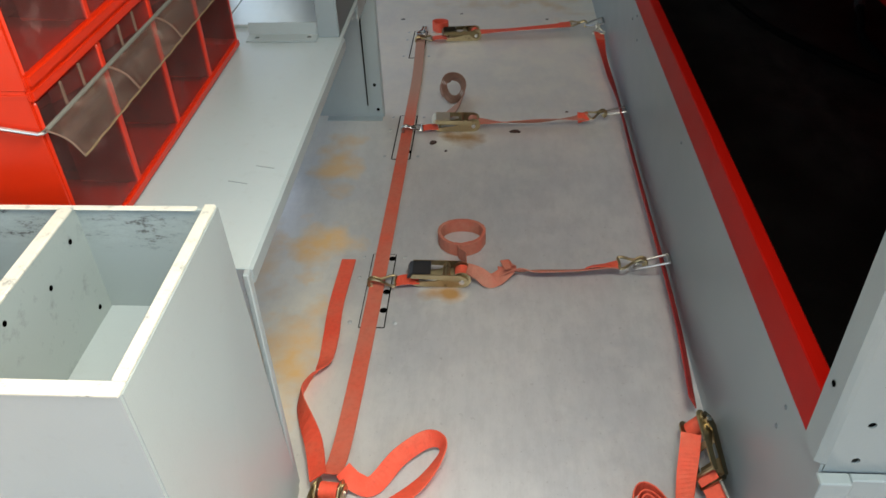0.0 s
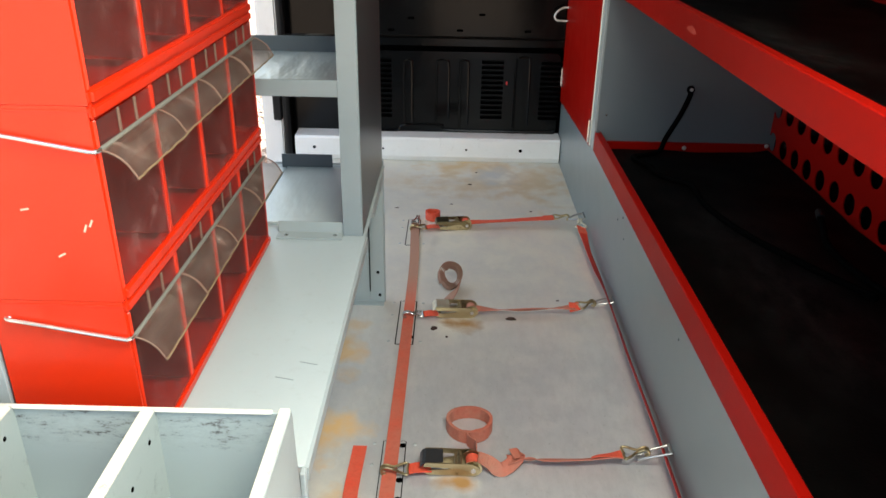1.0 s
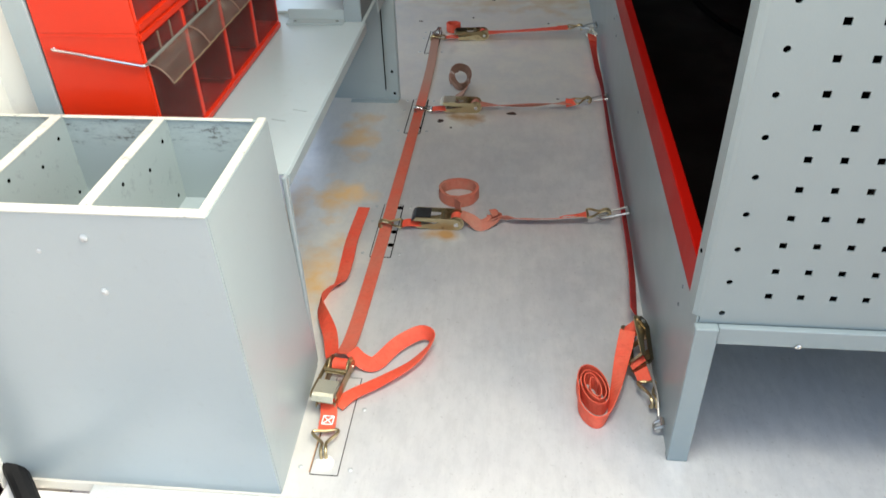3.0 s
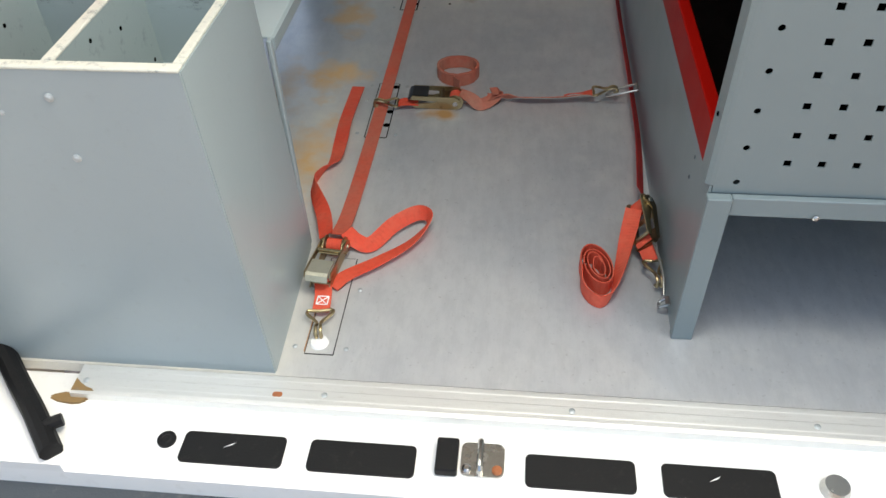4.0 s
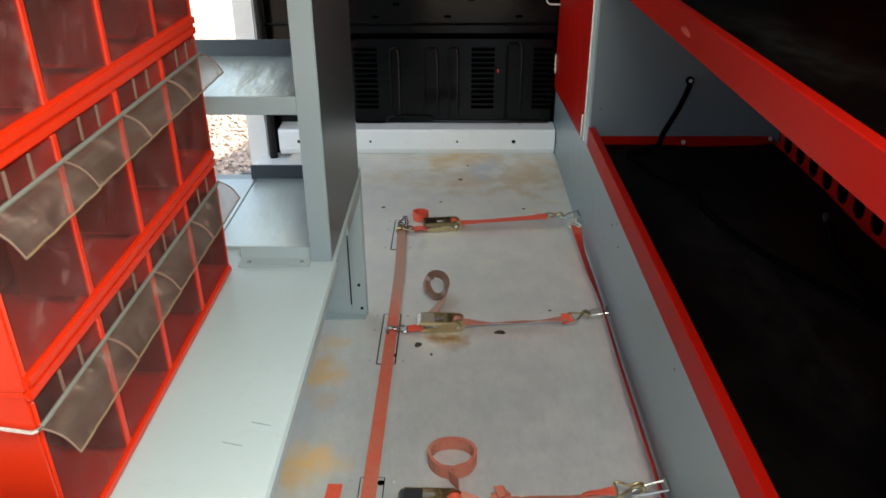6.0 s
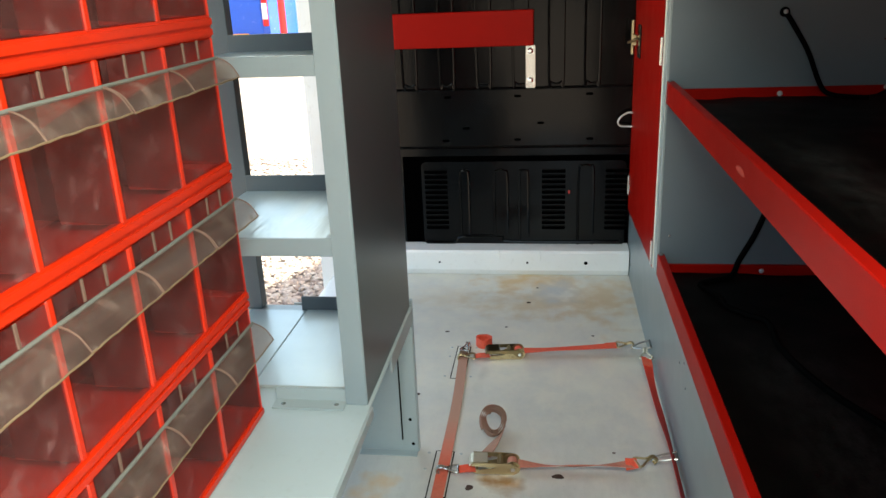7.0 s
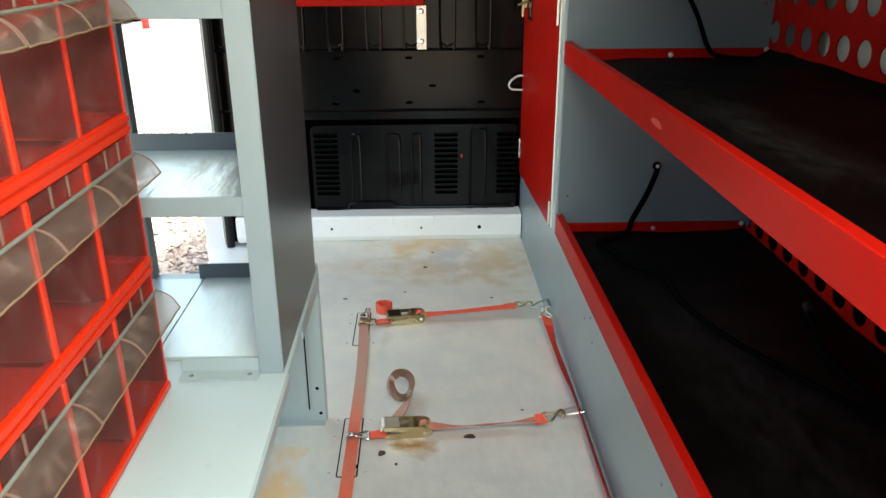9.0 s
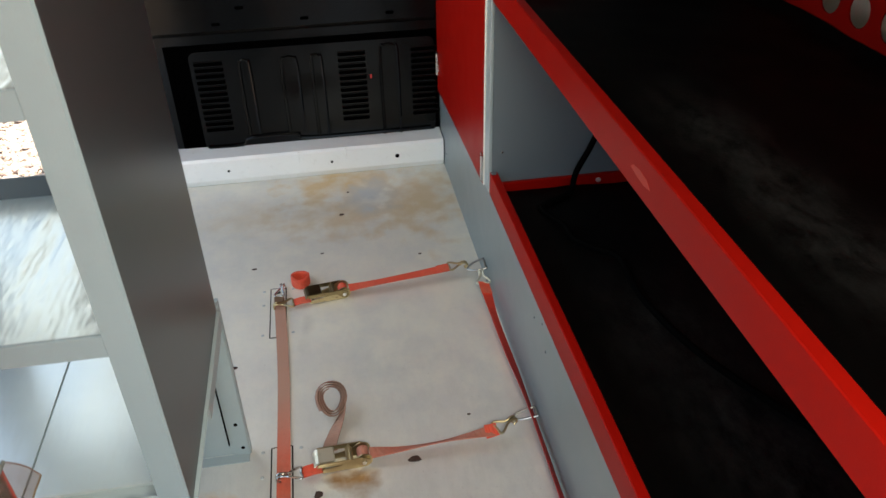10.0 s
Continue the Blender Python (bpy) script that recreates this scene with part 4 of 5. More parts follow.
def shelf_unit():
    t = thing("shelf_unit", (-0.70, 1.05, 0.3555), "grey steel shelf unit with film-covered shelves by the side door", "shelf unit")
    part("end_panel", one_box(-0.5535, -0.550, 0.865, 1.246, 0.356, 1.33), GREY_WEB_SHADED, t, "tall grey gloss end panel with the aisle side's shade in its colour")
    bm = bmesh.new()
    prism(bm, [(-0.584, 0.8615), (-0.5525, 0.8615), (-0.5498, 0.8635), (-0.5498, 0.8655), (-0.584, 0.8655)], "z", 0.3561, 1.33)
    part("end_flange", bm, GREY_POST_SHADED, t)
    bm = bmesh.new()
    box(bm, -0.5835, -0.5815, 0.8655, 0.90, 0.3561, 1.33)
    part("flange_return", bm, GREY_POST_SHADED, t)
    part("lower_web", one_box(-0.5535, -0.550, 1.05, 1.26, 0.31, 0.355, 0.0), GREY, t)
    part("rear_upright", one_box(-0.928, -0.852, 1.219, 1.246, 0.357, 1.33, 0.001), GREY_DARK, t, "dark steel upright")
    part("rear_upright", one_box(-0.878, -0.852, 0.866, 0.90, 0.356, 1.33, 0.001), GREY, t)
    for z in (0.606, 0.868, 1.13):
        sh = part("shelf", one_box(-0.852, -0.584, 0.868, 1.214, z, z + 0.003), FILM, t, "shelf covered with crumpled clear film")
        part("front_lip", one_box(-0.852, -0.5842, 0.8625, 0.868, z - 0.002, z + 0.026, 0.001), GREY_POST_SHADED, sh)
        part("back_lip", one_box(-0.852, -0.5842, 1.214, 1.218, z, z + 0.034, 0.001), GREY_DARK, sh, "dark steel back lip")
    base = part("base_tray", one_box(-0.754, -0.585, 0.905, 1.21, 0.3559, 0.3615, 0.001), FILM_FLAT, t, "film-covered base tray")
    bm = bmesh.new()
    prism(bm, [(0.842, 0.356), (0.842, 0.3585), (0.866, 0.360), (0.8685, 0.3785), (0.871, 0.3785), (0.8695, 0.356)], "x", -0.70, -0.5845)
    part("bracket", bm, GREY, base)
    screw_heads(base, [(-0.684, 0.853, 0.3590), (-0.598, 0.855, 0.3590)], (0, 0, 1), 0.004, 0.002, name="rivet")
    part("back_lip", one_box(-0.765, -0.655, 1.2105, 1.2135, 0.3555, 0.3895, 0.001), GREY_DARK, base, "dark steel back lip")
    part("side_sheet", one_box(-0.868, -0.757, 0.905, 1.21, 0.3559, 0.3595, 0.0008), FILM_FLAT, t, "film-covered sheet")


shelf_unit()


# ---- right side: low panel, shelves, perforated panels, cupboard ----
def aisle_panel():
    t = thing("low_bench", (0.02, 1.2, 0), "low grey steel side bench with an open end", "bench")
    bm = bmesh.new()
    prism(bm, [(0.113, 0.0), (2.398, 0.0), (2.398, 0.216), (1.765, 0.252), (1.765, 0.258), (0.113, 0.258)], "x", 0.0, 0.003)
    part("side_panel", bm, GREY_SHADED, t)
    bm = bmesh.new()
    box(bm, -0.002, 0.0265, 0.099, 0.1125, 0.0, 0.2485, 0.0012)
    part("leg", bm, GREY_SHADED, t)
    part("apron", one_box(0.027, 0.55, 0.1035, 0.1125, 0.2215, 0.2485, 0.0012), GREY_SHADED, t)
    part("under_shelf", one_box(0.003, 0.60, 0.114, 1.69, 0.244, 0.248), GREY_SHADED, t)
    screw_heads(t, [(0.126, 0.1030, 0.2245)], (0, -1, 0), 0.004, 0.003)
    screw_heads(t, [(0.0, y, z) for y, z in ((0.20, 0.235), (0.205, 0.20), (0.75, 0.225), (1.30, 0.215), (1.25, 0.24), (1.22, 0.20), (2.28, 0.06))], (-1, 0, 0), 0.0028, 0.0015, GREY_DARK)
    # two unseen sheets added to stop light leaking in behind the lower holes
    part("light_block_sheet", one_box(0.4845, 0.618, 0.118, 0.121, 0.2485, 0.66), GREY_SHADED, t)
    part("light_block_shelf", one_box(0.4845, 0.618, 0.118, 1.689, 0.662, 0.665), GREY_SHADED, t)
    part("inner_back", one_box(0.30, 0.303, 0.60, 1.69, 0.0, 0.244), GREY_SHADED, t)


aisle_panel()


def shelf_tray(z, lip_bottom, lip_top, near, label):
    t = thing("shelf_tray", (0.24, 0.9, z), label, "shelf", "red shelf trays")
    far = 1.688
    bm = bmesh.new()
    prism(bm, [(0.0005, lip_bottom), (-0.001, lip_bottom + 0.0015), (-0.001, lip_top - 0.0015), (0.0005, lip_top), (0.0145, lip_top), (0.016, lip_top - 0.0015), (0.016, lip_bottom)], "y", near, far + 0.004)
    part("front_lip", bm, RED, t)
    part("end_lip", one_box(0.0161, 0.478, far - 0.010, far, z, z + 0.030, 0.0015), RED, t)
    part("tray", one_box(0.0161, 0.478, near, far - 0.010, z - 0.004, z), RED, t)
    screw_heads(t, [(0.247, far - 0.010, z + 0.016), (0.472, far - 0.010, z + 0.026)], (0, -1, 0), 0.006, 0.004, BRIGHT, "bolt")
    bm = bmesh.new()
    disc(bm, facing(0.006, far - 0.006, lip_top - 0.0005, (0, 0, 1)), 0.006, 0.003, 12)
    part("corner_clip", bm, GREY_DARK, t)
    if z > 0.5:
        bm = bmesh.new()
        prism(bm, [(0.908, 0.708), (0.925, 0.705), (0.948, 0.706), (0.966, 0.709), (0.960, 0.714), (0.940, 0.717), (0.920, 0.715)], "x", -0.0013, -0.0009)
        part("scuff", bm, SCUFF_RED, t, "pale rubbed patch")
    # loose mat with a gently uneven face
    bm = bmesh.new()
    nx, ny = 36, 100
    rows = []
    for i in range(nx + 1):
        for j in range(ny + 1):
            x, y = 0.018 + 0.458 * i / nx, near + 0.004 + (far - 0.018 - near) * j / ny
            w = noise.noise((x * 5, y * 4, z * 7)) * 0.006 + noise.noise((x * 14, y * 11, z * 3)) * 0.0028 + noise.noise((x * 34, y * 22, z * 9)) * 0.0012
            edge = max(0, 1 - 16 * min(i, nx - i) / nx) * 0.004
            if i >= nx - 1 and z > 0.5:
                edge += (0.012 + 0.022 * max(0, noise.noise((y * 7, z * 5, 2.0)))) * (1 if i == nx else 0.35)
            rows.append(bm.verts.new((x, y, z + 0.010 + w + edge)))
    for i in range(nx):
        for j in range(ny):
            k = i * (ny + 1) + j
            bm.faces.new((rows[k], rows[k + ny + 1], rows[k + ny + 2], rows[k + 1]))
    ring = bm.edges[:]
    r = bmesh.ops.extrude_edge_only(bm, edges=[e for e in ring if e.is_boundary])
    for v in r["geom"]:
        if isinstance(v, bmesh.types.BMVert):
            v.co.z = z + 0.0005
    m = part("rubber_mat", bm, MAT_UPPER if z > 0.5 else MAT_LOWER, None, "", True)
    tagged(m, "black rubber mat lying in a red shelf tray", "mat", "shelf mats")


shelf_tray(0.2585, 0.2565, 0.313, 0.150, "red steel shelf tray on the low side bench")
shelf_tray(0.690, 0.686, 0.738, 0.150, "red steel upper shelf tray with a deep front lip")


def divider_panel():
    t = thing("divider_panel", (0.24, 1.72, 0.236), "grey steel divider panel behind the shelf trays, bay shade in its colour", "panel")
    part("sheet", one_box(0.003, 0.60, 1.6895, 1.694, 0.236, 1.33), GREY_BAY_SHADED, t)
    part("edge_strip", one_box(-0.004, 0.0028, 1.690, 1.732, 0.262, 1.33, 0.001), GREY, t)
    screw_heads(t, [(0.025, 1.6895, 0.36), (0.46, 1.6895, 0.82)], (0, -1, 0), 0.003, 0.002)


divider_panel()


def cupboard():
    t = thing("cupboard", (0.25, 2.05, 0.25), "red steel cupboard door with hinges, latch and pull ring", "cupboard")
    bm = bmesh.new()
    prism(bm, [(1.737, 0.2565), (2.392, 0.220), (2.392, 1.33), (1.737, 1.33)], "x", -0.006, -0.001)
    d = part("door", bm, RED, t)
    part("door_edge", one_box(-0.0065, -0.0005, 1.7325, 1.7365, 0.259, 1.33), CREAM, d, "pale bare door edge")
    for y, z in ((1.747, 0.30), (1.755, 0.80), (2.38, 0.31)):
        bm = bmesh.new()
        box(bm, -0.009, -0.0062, y - 0.010, y + 0.010, z - 0.032, z + 0.032, 0.0008)
        tube(bm, [(-0.0095, y - 0.011, z - 0.032), (-0.0095, y - 0.011, z + 0.032)], 0.004, 8)
        part("hinge", bm, ZINC, d, "small zinc hinge")
    bm = bmesh.new()
    box(bm, -0.010, -0.0062, 2.21, 2.27, 0.735, 0.83, 0.001)
    lock = part("latch_plate", bm, BLACK_PAINT, d, "black latch plate")
    bm = bmesh.new()
    box(bm, -0.026, -0.010, 2.285, 2.305, 0.765, 0.80, 0.003)
    tube(bm, [(-0.036, 2.295, 0.775), (-0.010, 2.25, 0.790)], 0.004, 8)
    tube(bm, [(-0.022, 2.30, 0.74), (-0.022, 2.30, 0.84)], 0.0045, 8)
    part("latch", bm, GOLD, lock, "brass coloured latch")
    bm = bmesh.new()
    tube(bm, smooth_line([(-0.006, 2.37, 0.5495), (-0.022, 2.372, 0.5485), (-0.042, 2.372, 0.536), (-0.051, 2.372, 0.519), (-0.043, 2.372, 0.5065), (-0.024, 2.372, 0.5045), (-0.006, 2.37, 0.5045)], 5), 0.0032, 8)
    part("pull_ring", bm, BRIGHT, d, "bright D-shaped pull ring")


cupboard()


def perforated_back():
    t = thing("perforated_back", (0.482, 0.9, 0.2365), "red steel back panel punched with rows of large round holes", "panel")
    bm = bmesh.new()
    pu, pv = 0.0765, 0.0914
    for i in range(21):
        for j in range(11):
            u0, v0 = 0.10 + i * pu, 0.2543 + j * pv
            holed_cell(bm, lambda u, v, w: (0.481 + w, u, v), u0, u0 + pu, v0 if j else 0.2365, v0 + pv, u0 + pu / 2, v0 + pv / 2, lambda c, s, k: (c * 0.0255, s * 0.0255), 0.003, 16)
    bmesh.ops.remove_doubles(bm, verts=bm.verts[:], dist=0.0001)
    part("sheet", bm, RED, t)
    # added black sheet stands in for the unlit space behind the lower holes
    part("shade_sheet", one_box(0.498, 0.501, 0.125, 1.689, 0.2365, 0.655), BLACK_PAINT, t, "black sheet standing in for the unlit space behind the lower holes")
    part("top_strip", one_box(0.481, 0.484, 0.10, 1.6885, 0.2543 + 11 * pv, 1.335), RED, t)


perforated_back()


def pegboard():
    t = thing("pegboard", (0.27, 0.11, 0.2345), "light grey steel tool panel with square and round holes", "tool panel")
    bm = bmesh.new()
    y = 0.113
    p = 0.0373
    at = lambda u, v, w: (u, y + w, v)
    nx, nz = 11, 28
    u0, v0 = 0.078 - p / 2, 0.2935 - p / 2
    sq = lambda c, s, k: (0.0043 * c / k, 0.0043 * s / k)
    for i in range(nx):
        for j in range(nz):
            holed_cell(bm, at, u0 + i * p, u0 + (i + 1) * p, v0 + j * p, v0 + (j + 1) * p, u0 + (i + 0.5) * p, v0 + (j + 0.5) * p, sq, 0.0022, 8)
    for j in range(22):
        a = 0.2645 + 0.0481 * (j - 0.5)
        holed_cell(bm, at, 0.004, u0, max(a, 0.2488), a + 0.0481, 0.0290, 0.2645 + 0.0481 * j, lambda c, s, k: (0.0039 * c, 0.0039 * s), 0.0022, 16)
    box(bm, u0, u0 + nx * p, y, y + 0.0015, 0.2488, v0)
    bmesh.ops.remove_doubles(bm, verts=bm.verts[:], dist=0.0001)
    part("sheet", bm, GREY_SHADED, t)
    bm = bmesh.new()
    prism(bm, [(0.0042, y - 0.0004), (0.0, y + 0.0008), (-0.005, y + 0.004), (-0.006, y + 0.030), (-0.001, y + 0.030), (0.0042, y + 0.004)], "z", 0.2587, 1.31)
    part("side_flange", bm, GREY_SHADED, t)
    screw_heads(t, [(-0.0058, y + 0.018, 0.345), (-0.0058, y + 0.018, 0.75)], (-1, 0, 0), 0.003, 0.0015, BLACK_HOLE)
    # black sheet added behind the panel, so that its holes show dark
    part("dark_backing", one_box(0.004, 0.48, y + 0.031, y + 0.033, 0.2488, 1.31), BLACK_PAINT, t)


pegboard()


# ---- lashing straps on the floor ----
def floor_anchor(x0, x1, y0, y1, hole_places=(), g=0.0014):
    t = thing("floor_anchor", ((x0 + x1) / 2, (y0 + y1) / 2, 0), "grey lashing plate let into the vinyl floor", "floor plate", "floor lashing plates")
    bm = bmesh.new()
    box(bm, x0 - g, x0 + g, y0, y1, 0.0, 0.0007)
    box(bm, x1 - g, x1 + g, y0, y1, 0.0, 0.0007)
    box(bm, x0 + g, x1 - g, y0 - g, y0 + g, 0.0, 0.0007)
    box(bm, x0 + g, x1 - g, y1 - g, y1 + g, 0.0, 0.0007)
    part("gap", bm, BLACK_HOLE, t)
    part("plate", one_box(x0 + g, x1 - g, y0 + g, y1 - g, 0.0, 0.0011), FLOOR, t)
    screw_heads(t, [(x, y, 0.0) for x in (x0 - 0.016, x1 + 0.016) for y in (y0 + 0.012, (y0 + y1) / 2 + 0.03, y1 - 0.008)], (0, 0, 1), 0.0036, 0.0018, RIVET)
    if hole_places:
        screw_heads(t, [(x, y, 0.0011) for x, y in hole_places], (0, 0, 1), 0.0065, 0.0006, BLACK_HOLE, "hole")
    return t


floor_anchor(-0.522, -0.486, 1.590, 1.774, ((-0.505, 1.757),))
floor_anchor(-0.512, -0.473, 1.070, 1.265, ((-0.472 - 0.006, 1.10),))
floor_anchor(-0.508, -0.467, 0.552, 0.741, ((-0.4725, 0.728), (-0.4725, 0.638), (-0.4725, 0.592)), 0.0009)
last = floor_anchor(-0.503, -0.463, 0.036, 0.226, (), 0.0006)
part("rusty_edge", one_box(-0.5052, -0.5040, 0.04, 0.20, 0.0, 0.0006), painted("rust_line", (0.45, 0.22, 0.08), 0.8, dirt_amount=0.6), last, "rusty ochre edge")
bm = bmesh.new()
disc(bm, facing(-0.486, 0.056, 0.0011, (0, 0, 1)), 0.0135, 0.003, 20, 0.012)
part("bush", bm, WHITE, last, "white plastic bush")


def lash_ring(y, z=0.030, reach=0.050, drop=0.010, half=0.020):
    t = thing("lashing_ring", (0.0, y, z), "bright steel lashing ring on the side panel", "lashing ring", "lashing rings")
    bm = bmesh.new()
    tube(bm, smooth_line([(-0.003, y - half, z), (-reach * 0.6, y - half * 0.85, z - drop * 0.5), (-reach, y - 0.004, z - drop), (-reach, y + 0.004, z - drop), (-reach * 0.6, y + half * 0.85, z - drop * 0.5), (-0.003, y + half, z)], 5), 0.0023, 8)
    part("ring", bm, RING, t, "", True)
    bm = bmesh.new()
    tube(bm, [(-0.004, y - half - 0.001, z), (-0.004, y + half + 0.001, z)], 0.0032, 8)
    part("hinge_bar", bm, RING, t)
    return t


lash_ring(1.715, 0.050, 0.045, 0.010)
lash_ring(1.240, 0.030, 0.050, 0.010, 0.012)
lash_ring(0.688, 0.040, 0.056, 0.018, 0.011)
lash_ring(0.150, 0.022, 0.014, 0.008, 0.007)


def transformed(bm, m):
    bm.transform(m)
    return bm


def ratchet(t, m, web, handle_material, open_by=0.0, turns=0.0125):
    """Ratchet buckle; local x runs from the hook end to the spool."""
    m = m @ Matrix.Scale(0.9, 4)
    r = part("ratchet_frame", transformed(one_box(-0.046, -0.040, -0.0145, 0.0145, 0.008, 0.012, 0.001), m), GOLD, t, "yellow zinc-plated ratchet frame")
    prof = [(-0.052, 0.006), (-0.044, 0.003), (0.0, 0.002), (0.030, 0.0005)]
    prof += [(0.040 + 0.0175 * math.cos(radians(a)), 0.018 + 0.0175 * math.sin(radians(a))) for a in range(-80, 121, 20)]
    prof += [(0.018, 0.024), (-0.010, 0.016), (-0.046, 0.014)]
    for y in (-0.0175, 0.0155):
        bm = bmesh.new()
        prism(bm, prof, "y", y, y + 0.002)
        part("side_cheek", transformed(bm, m), GOLD, r)
    for y in (-0.0208, 0.0180):
        bm = bmesh.new()
        teeth = []
        for i in range(28):
            a, q = 2 * math.pi * i / 28, (0.0128 if i % 2 else 0.0108)
            teeth.append((0.040 + q * math.cos(a), 0.018 + q * math.sin(a)))
        prism(bm, teeth, "y", y, y + 0.0028)
        part("gear", transformed(bm, m), GOLD, r)
    bm = bmesh.new()
    bmesh.ops.create_cone(bm, cap_ends=True, segments=14, radius1=0.0052, radius2=0.0052, depth=0.049, matrix=Matrix.Translation((0.040, 0, 0.018)) @ Matrix.Rotation(radians(90), 4, "X"))
    part("spindle", transformed(bm, m), ZINC, r, "", True)
    bm = bmesh.new()
    bmesh.ops.create_cone(bm, cap_ends=True, segments=20, radius1=turns, radius2=turns, depth=0.0255, matrix=Matrix.Translation((0.040, 0, 0.0185)) @ Matrix.Rotation(radians(90), 4, "X"))
    part("wound_webbing", transformed(bm, m), web, t, "", True)
    # handle, hinged at the spindle
    hm = m @ Matrix.Translation((0.040, 0, 0.018)) @ Matrix.Rotation(open_by, 4, "Y") @ Matrix.Translation((-0.040, 0, -0.018))
    h = bmesh.new()
    prism(h, [(-0.062, 0.020), (-0.058, 0.0295), (-0.052, 0.032), (-0.020, 0.033), (-0.018, 0.031), (-0.050, 0.0285), (-0.056, 0.024), (-0.059, 0.019)], "y", -0.0185, 0.0185)
    hd = part("handle", transformed(h, hm), handle_material, t, "pressed steel ratchet handle")
    for y in (-0.0228, 0.0208):
        bm = bmesh.new()
        prism(bm, [(-0.056, 0.022), (-0.052, 0.031), (0.0, 0.032), (0.036, 0.033), (0.050, 0.026), (0.052, 0.014), (0.044, 0.008), (0.034, 0.010), (0.020, 0.021)], "y", y, y + 0.002)
        part("handle_arm", transformed(bm, hm), DARK_GOLD if handle_material is DARK_GOLD else GOLD, hd)
    bm = bmesh.new()
    box(bm, 0.004, 0.018, -0.018, 0.018, 0.026, 0.0285, 0.001)
    tube(bm, [(0.012, -0.020, 0.029), (0.012, 0.020, 0.029)], 0.003, 8)
    part("release_catch", transformed(bm, hm), GOLD, hd)


def claw_hook(t, m, w=0.014, material=None):
    """Bent wire hook; local x points away from the strap, two wires side by side at the tip."""
    bm = bmesh.new()
    for s in (1, -1):
        tube(bm, smooth_line([(0.001, 0, 0.0), (0.0, s * w, 0.0), (0.008, s * w, 0.001), (0.024, s * 0.0036, 0.002), (0.036, s * 0.0034, 0.006), (0.044, s * 0.0034, 0.003), (0.045, s * 0.0034, -0.006), (0.039, s * 0.0034, -0.010)], 4), 0.0025, 8)
    part("hook", transformed(bm, m), material or GOLD, t, "bent wire hook", True)


def placed(x, y, z, turn=0.0, tilt=0.0, lean=0.0):
    return Matrix.Translation((x, y, z)) @ Euler((radians(lean), radians(tilt), radians(turn))).to_matrix().to_4x4()


def flat_strap(name, t, web, pts, across, n=6, width=0.025, label=""):
    bm = bmesh.new()
    p, a = strap_line(pts, across, n)
    ribbon(bm, p, a, width)
    return part(name, bm, web, t, label)


def spiral(c, r0, r1, turns, squash=1.0, start=0.0, tail=()):
    n = int(turns * 22)
    pts = []
    for i in range(n + 1):
        a = start + 2 * math.pi * turns * i / n
        r = r0 + (r1 - r0) * i / n + 0.0012 * math.sin(3 * a)
        pts.append(Vector((c[0] + r * math.cos(a), c[1] + squash * r * math.sin(a), c[2])))
    if tail:
        pts += smooth_line([pts[-1], *tail], 6)[1:]
    return pts


def coil(t, web, pts, axis=(0, 0, 1), m=None, label="rolled-up end of the webbing"):
    bm = bmesh.new()
    ribbon(bm, pts, [axis] * len(pts), 0.025, 0.0015)
    if m:
        bm.transform(m)
    return part("coil", bm, web, t, label)


ACROSS_Y, ACROSS_X = (0, 1, 0), (1, 0, 0)


def strap_far():
    t = thing("ratchet_strap", (-0.25, 1.75, 0), "bright orange ratchet strap hooked across the floor", "ratchet strap", "ratchet straps")
    ratchet(t, placed(-0.385, 1.716, 0.0, 8), WEB_BRIGHT, DARK_GOLD, 0.03)
    flat_strap("short_webbing", t, WEB_BRIGHT, [(-0.468, 1.698, 0.010), (-0.45, 1.701, 0.012), (-0.428, 1.706, 0.010)], [ACROSS_Y] * 3, 3)
    flat_strap("webbing", t, WEB_BRIGHT, [(-0.335, 1.719, 0.020), (-0.27, 1.725, 0.022), (-0.18, 1.733, 0.026), (-0.088, 1.742, 0.030)], [(0, 1, 0.1), (0, 1, -0.12), (0, 1, -0.05), (0, 1, 0.1)])
    flat_strap("sewn_end", t, WEB_BRIGHT, [(-0.118, 1.7395, 0.0305), (-0.10, 1.7412, 0.0315), (-0.086, 1.7425, 0.0325)], [(0, 1, 0.05)] * 3, 2, 0.0262)
    claw_hook(t, placed(-0.468, 1.698, 0.011, 188))
    claw_hook(t, placed(-0.087, 1.743, 0.032, 6))
    coil(t, WEB_BRIGHT, spiral((-0.450, 1.782, 0.014), 0.016, 0.0225, 3.0, 1.0, 0.5))


